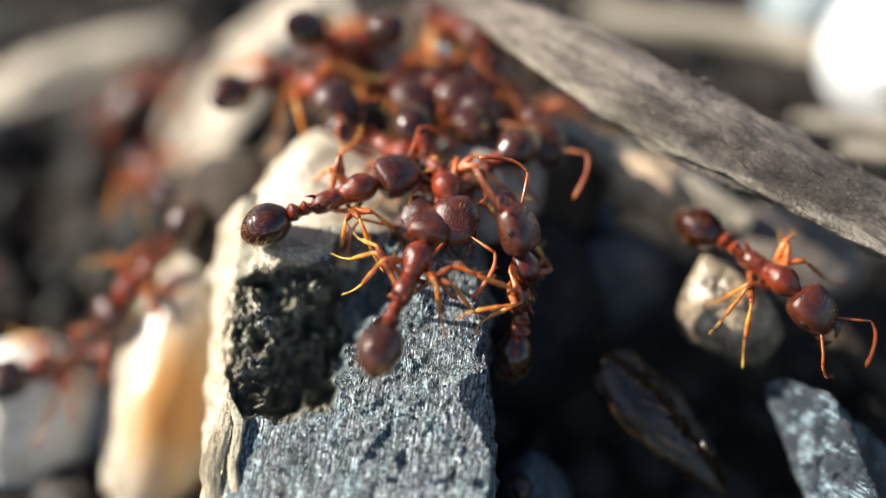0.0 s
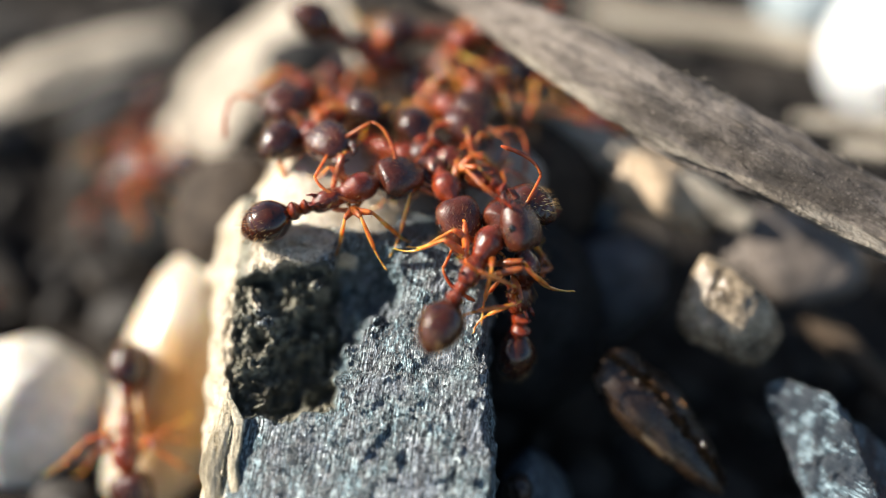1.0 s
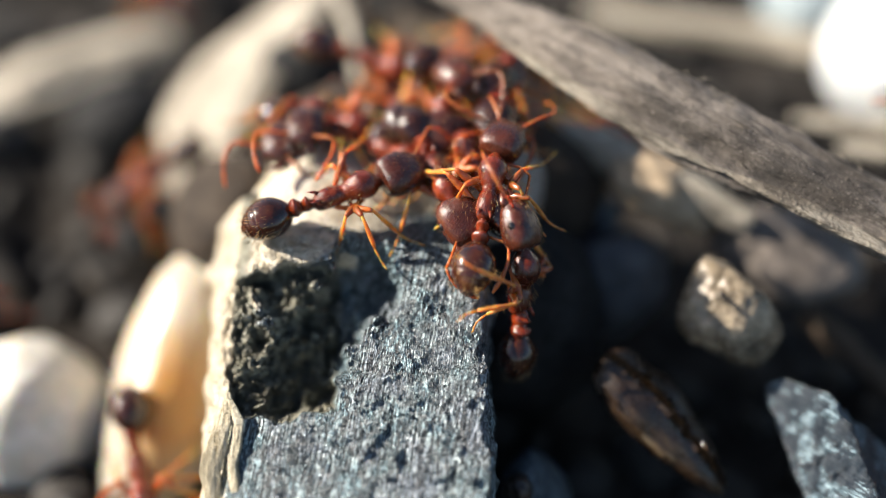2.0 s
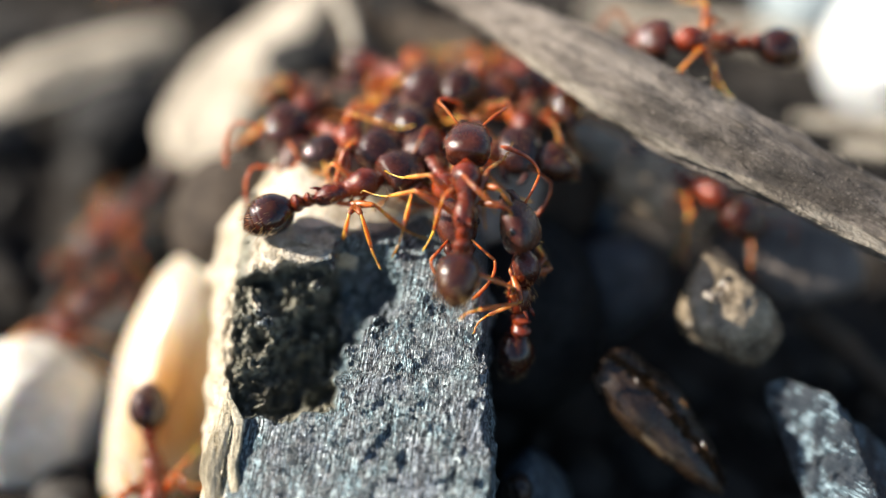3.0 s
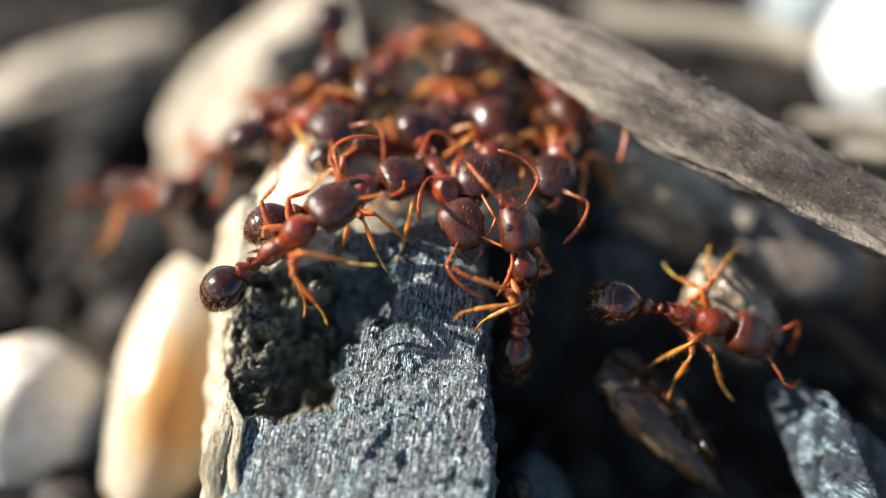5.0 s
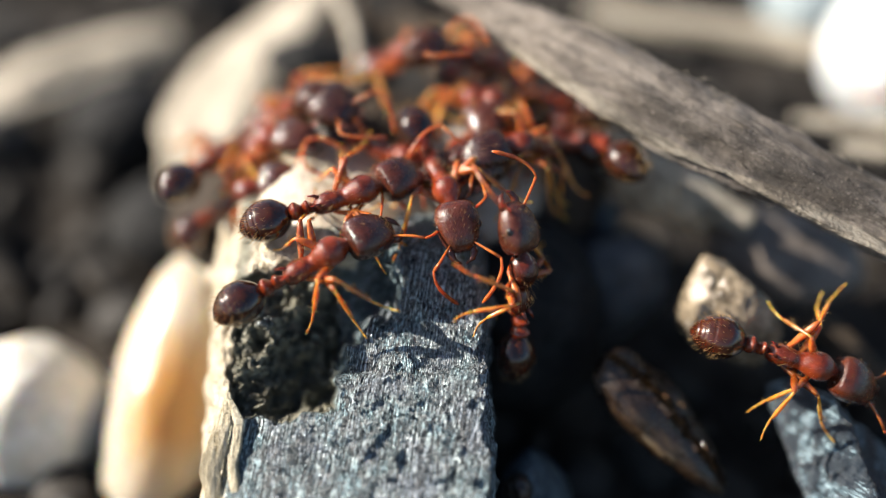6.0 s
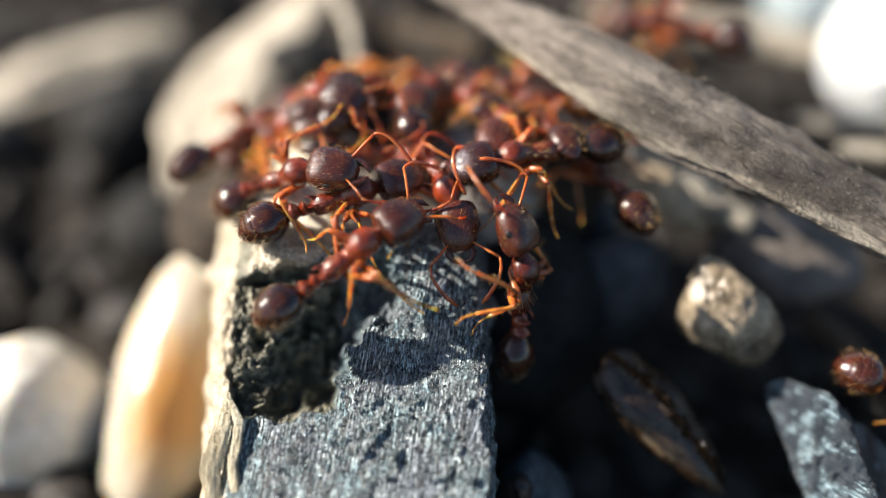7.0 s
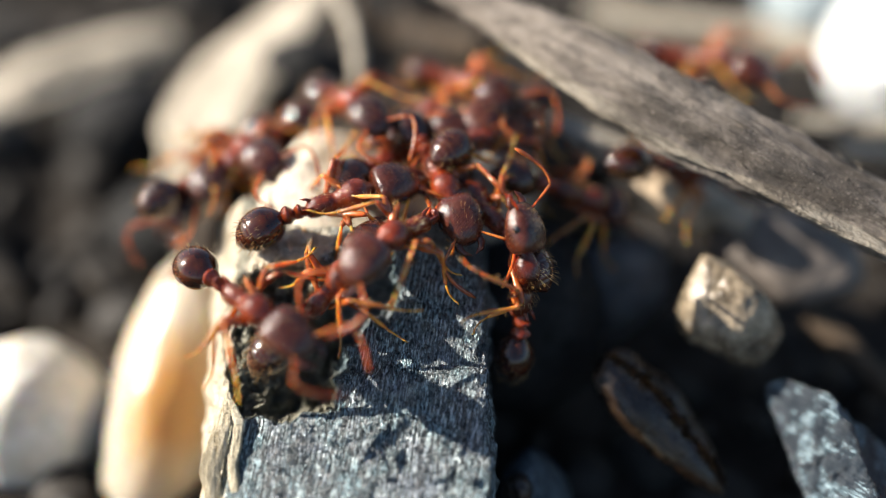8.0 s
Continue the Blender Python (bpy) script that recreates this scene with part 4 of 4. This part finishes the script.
    march(ants["lookout"], [(0.00, mm(-4.61, 7.35, 0.62, 14, -21, -57)),
        (0.40, mm(-3.81, 5.24, 0.54, 20, 7, 21)),
        (1.00, mm(-3.55, 5.59, 0.47, 16, 16, 46)),
        (1.50, mm(-3.65, 5.51, 0.45, 20, 6, 20)),
        (2.80, mm(-3.30, 5.22, 0.46, 14, -12, -51)),
        (3.00, mm(-3.51, 4.60, 0.66, 17, -13, -41)),
        (3.50, mm(-3.42, 4.12, 0.56, 20, -11, -25)),
        (4.00, mm(-3.38, 3.85, 0.70, 20, -8, -19)),
        (4.30, mm(-4.03, 4.59, 0.71, 17, -25, -50)),
        (4.70, mm(-4.50, 5.34, 0.46, 17, -29, -52)),
        (5.80, mm(-4.91, 6.25, 0.45, 21, -33, -45)),
        (7.00, mm(-4.45, 6.61, 0.66, 20, -34, -49)),
        (7.40, mm(-3.62, 6.38, 0.60, 14, -24, -57)),
        (8.00, mm(-3.32, 6.35, 0.72, 14, -23, -58))])
    march(ants["runner"], [(0.00, mm(-13.39, 0.96, -6.71, -19, -23, -139)),
        (0.20, mm(-13.89, 0.83, -6.83, -19, -24, -138)),
        (0.50, mm(-15.40, 0.63, -7.08, -19, -8, -151)),
        (0.80, mm(-18.50, 0.70, -7.83, -22, 22, 180)),
        (3.00, mm(-22.04, 0.39, -8.05, -20, -6, -164)),
        (8.00, mm(-23.24, 0.39, -8.04, -20, -9, -161))])
    march(ants["leaver"], [(0.00, mm(9.79, 0.17, -0.99, 15, 6, -45)),
        (0.20, mm(11.64, 1.14, -3.48, 23, 40, -19)),
        (0.40, mm(13.51, 0.24, -4.66, 14, 23, -47)),
        (0.60, mm(15.97, -0.89, -5.90, 22, 39, -20)),
        (0.90, mm(19.65, -2.64, -7.48, 11, 1, -58)),
        (8.00, mm(22.25, -3.03, -7.85, 10, -12, -65))])
    march(ants["twig_walker"], [(0.00, mm(20.09, 6.00, 1.77, -20, -5, 175)),
        (2.20, mm(18.04, 6.21, 1.97, -20, -6, 174)),
        (2.60, mm(13.33, 6.67, 2.43, -20, -8, 172)),
        (2.80, mm(10.64, 6.94, 2.70, -20, -9, 171)),
        (2.90, mm(9.18, 7.04, 2.80, -20, -2, 178)),
        (3.00, mm(8.79, 6.91, 2.67, -20, -1, 179)),
        (3.10, mm(8.24, 6.98, 2.74, -20, -7, 173)),
        (3.20, mm(7.06, 7.27, 2.75, -20, -8, 172)),
        (3.30, mm(5.73, 7.80, 2.72, -20, -10, 170)),
        (3.50, mm(3.62, 9.33, 2.97, -20, -13, 167)),
        (3.90, mm(0.39, 12.80, 2.90, -20, -15, 165)),
        (8.00, mm(-3.63, 18.04, 2.48, -20, -18, 161))])
    march(ants["under_walker"], [(0.00, mm(5.20, 10.24, -2.71, -1, 21, 92)),
        (2.50, mm(7.64, 9.43, -3.46, 24, 35, 34)),
        (2.80, mm(8.19, 6.65, -2.24, 16, 0, -38)),
        (3.20, mm(9.32, 3.82, -1.72, 17, 12, -32)),
        (3.50, mm(10.98, 3.48, -2.37, 16, 2, -39)),
        (3.90, mm(13.83, 3.18, -3.38, 25, 35, 23)),
        (4.60, mm(19.24, 3.14, -6.67, 15, -0, -44)),
        (8.00, mm(21.30, 2.55, -7.25, 15, -2, -46))])
    march(ants["crosser"], [(0.00, mm(1.91, 9.16, 0.87, -5, -8, -103)),
        (3.00, mm(2.90, 8.59, 0.31, -10, -19, -112)),
        (5.80, mm(1.84, 6.92, 0.57, -5, -12, -103)),
        (7.00, mm(2.24, 5.37, 0.82, -7, -20, -106)),
        (7.30, mm(1.57, 2.70, 1.34, -7, -8, -108)),
        (7.60, mm(0.83, 1.02, 0.96, -9, 8, -118)),
        (7.80, mm(0.14, 0.32, 1.06, -12, -6, -123)),
        (8.00, mm(-0.98, -0.12, 0.92, -16, -14, -132))])
    march(ants["back_a"], [(0.00, mm(-1.93, 8.07, 0.56, 9, -10, -67)),
        (1.00, mm(-2.57, 8.92, 0.88, 25, 37, 1)),
        (3.00, mm(-1.82, 8.08, 0.57, 14, -18, -55)),
        (4.50, mm(-1.65, 8.61, 0.87, -21, 43, 122)),
        (6.00, mm(-1.64, 8.67, 0.78, 20, -39, -55)),
        (7.00, mm(-2.12, 7.71, 0.37, 16, 32, 57)),
        (8.00, mm(0.56, 7.66, 0.51, 15, -19, -51))])
    march(ants["back_b"], [(0.00, mm(-0.62, 7.72, 0.59, 14, -18, -56)),
        (1.50, mm(0.03, 6.13, 0.58, 6, -16, -77)),
        (3.00, mm(-0.10, 7.28, 0.55, -10, -20, -114)),
        (4.50, mm(0.57, 6.65, 0.31, -13, -26, -119)),
        (6.50, mm(0.82, 7.12, 0.54, 11, -16, -64)),
        (8.00, mm(-0.72, 6.39, 0.21, 13, -25, -62))])
    march(ants["back_c"], [(0.00, mm(-5.96, 8.55, 0.06, 14, 18, 56)),
        (0.80, mm(-4.66, 4.65, 0.48, 23, -38, -44)),
        (2.50, mm(-4.10, 6.94, 0.20, -11, -22, -115)),
        (4.50, mm(-5.29, 6.89, 0.08, -14, 10, -134)),
        (6.50, mm(-6.00, 6.11, -0.44, -28, 44, 144)),
        (8.00, mm(-6.46, 5.37, -0.66, -14, 4, -133))])
    march(ants["back_d"], [(0.00, mm(0.36, 10.27, 1.21, 11, -19, -65)),
        (3.00, mm(1.60, 8.17, 0.45, 13, 22, 60)),
        (4.50, mm(2.61, 6.94, 0.21, -11, -18, -117)),
        (6.50, mm(2.96, 7.18, 0.31, -18, 8, 147)),
        (8.00, mm(2.40, 6.65, 0.31, -15, -24, -124))])
    march(ants["back_e"], [(0.00, mm(-11.57, 14.10, -4.22, -16, 4, -140)),
        (1.00, mm(-12.96, 12.32, -6.02, -6, 25, -107)),
        (1.50, mm(-12.25, 17.14, -4.26, -10, 7, 116)),
        (2.50, mm(-13.40, 22.00, -3.62, -8, -1, 113)),
        (8.00, mm(-14.76, 27.63, -2.21, -8, -7, 114))])
    march(ants["back_f"], [(0.00, mm(-1.72, 4.27, 0.33, 16, -7, -42)),
        (2.00, mm(-1.71, 4.11, 0.35, 17, -2, -38)),
        (4.00, mm(-1.42, 4.76, 0.18, 10, 18, 67)),
        (6.00, mm(-1.76, 4.31, 0.12, 18, -2, -31)),
        (8.00, mm(-1.55, 4.18, 0.01, 14, 22, 56))])
    march(ants["back_g"], [(0.00, mm(-11.26, 8.47, -4.46, -12, 17, 121)),
        (2.00, mm(-11.60, 9.04, -5.16, -26, 39, 178)),
        (4.00, mm(-13.44, 6.87, -7.22, -12, 11, -125)),
        (5.80, mm(-7.70, 5.60, -0.96, 9, 23, 70)),
        (6.50, mm(-7.55, 4.94, -1.16, 14, -1, 48)),
        (7.20, mm(-5.12, 6.03, 0.09, 22, -39, -48)),
        (8.00, mm(-7.51, 4.84, -0.95, 15, -1, 43))])
    march(ants["back_h"], [(0.00, mm(0.68, 2.28, 0.55, -15, 7, -139)),
        (2.00, mm(0.96, 3.11, 0.79, -6, -2, 108)),
        (4.00, mm(1.53, 3.85, 0.86, -9, -14, -112)),
        (5.80, mm(2.46, 4.01, 0.38, -12, -19, -118)),
        (6.60, mm(3.34, 5.97, 0.56, -7, 26, 105)),
        (8.00, mm(1.36, 1.57, 0.03, -12, -11, 126))])
    march(ants["back_i"], [(0.00, mm(-3.60, 9.18, 0.69, 30, 51, 51)),
        (1.00, mm(-3.69, 7.18, 0.21, -13, 25, 119)),
        (2.80, mm(-0.37, 7.13, 0.17, 10, 18, 67)),
        (4.50, mm(-2.00, 8.46, 0.87, 16, 8, -38)),
        (5.80, mm(-5.22, 6.94, 0.04, -28, 42, 159)),
        (7.00, mm(-2.59, 7.02, 0.16, 11, 25, 67)),
        (8.00, mm(-7.76, 5.33, -1.45, -11, 7, -124))])
    march(ants["back_j"], [(0.00, mm(0.13, 7.13, 0.18, -9, 19, 110)),
        (1.50, mm(0.24, 8.66, 1.15, 22, -44, -57)),
        (3.00, mm(-0.86, 6.09, 0.14, -11, -25, -113)),
        (4.50, mm(1.69, 8.83, 1.10, 9, 16, 68)),
        (5.80, mm(1.43, 8.62, 0.89, 20, 34, 51)),
        (7.00, mm(-0.10, 7.35, 0.62, -11, -22, -115)),
        (8.00, mm(1.77, 4.74, 0.54, 17, 23, 48))])
    march(ants["back_k"], [(0.00, mm(-3.33, 8.79, 1.09, -27, 43, 141)),
        (0.80, mm(-4.44, 7.94, 0.43, -9, -23, -109)),
        (2.50, mm(-4.60, 6.05, -0.17, -8, -17, -109)),
        (4.60, mm(-4.04, 6.34, -0.16, 16, 29, 56)),
        (5.80, mm(-5.98, 5.43, -0.52, 25, -40, -41)),
        (7.00, mm(-6.66, 6.09, -0.40, 15, 0, 45)),
        (8.00, mm(-6.87, 5.39, -0.55, 16, -29, -56))])
    march(ants["back_l"], [(0.00, mm(2.85, 6.55, 0.01, 5, -16, -77)),
        (2.00, mm(2.57, 8.62, 0.88, 9, 19, 69)),
        (3.50, mm(4.40, 7.71, -0.02, -5, 19, 102)),
        (5.00, mm(3.63, 7.28, 0.55, 5, -15, -77)),
        (6.20, mm(4.74, 5.02, -0.11, -10, 14, 114)),
        (7.00, mm(4.96, 4.10, -0.32, -11, 3, 121)),
        (8.00, mm(4.36, 3.46, -0.97, 24, 31, 12))])
    march(ants["far_runner"], [(0.00, mm(21.67, 9.59, -0.44, -9, 18, 112)),
        (5.60, mm(20.80, 9.42, -0.47, -20, -7, 172)),
        (6.00, mm(19.15, 9.44, -0.38, -21, -15, -169)),
        (6.40, mm(10.59, 9.74, -0.16, -20, -1, 179)),
        (6.80, mm(9.25, 10.36, 0.47, -20, -4, 176)),
        (7.20, mm(7.90, 11.73, 0.33, -17, 6, 144)),
        (7.40, mm(7.83, 11.32, 0.10, -1, 13, -92)),
        (7.60, mm(7.50, 10.84, 0.33, 16, -0, -41)),
        (8.00, mm(9.47, 9.76, -0.01, 17, -18, -44))])


ground()
grit()
stones()
litter()
first = build_ant()
ants = {ANT_NAMES[0]: first}
for key in ANT_NAMES[1:]:
    ants[key] = copy_thing(first, pose(0, 0, 0))
motions()
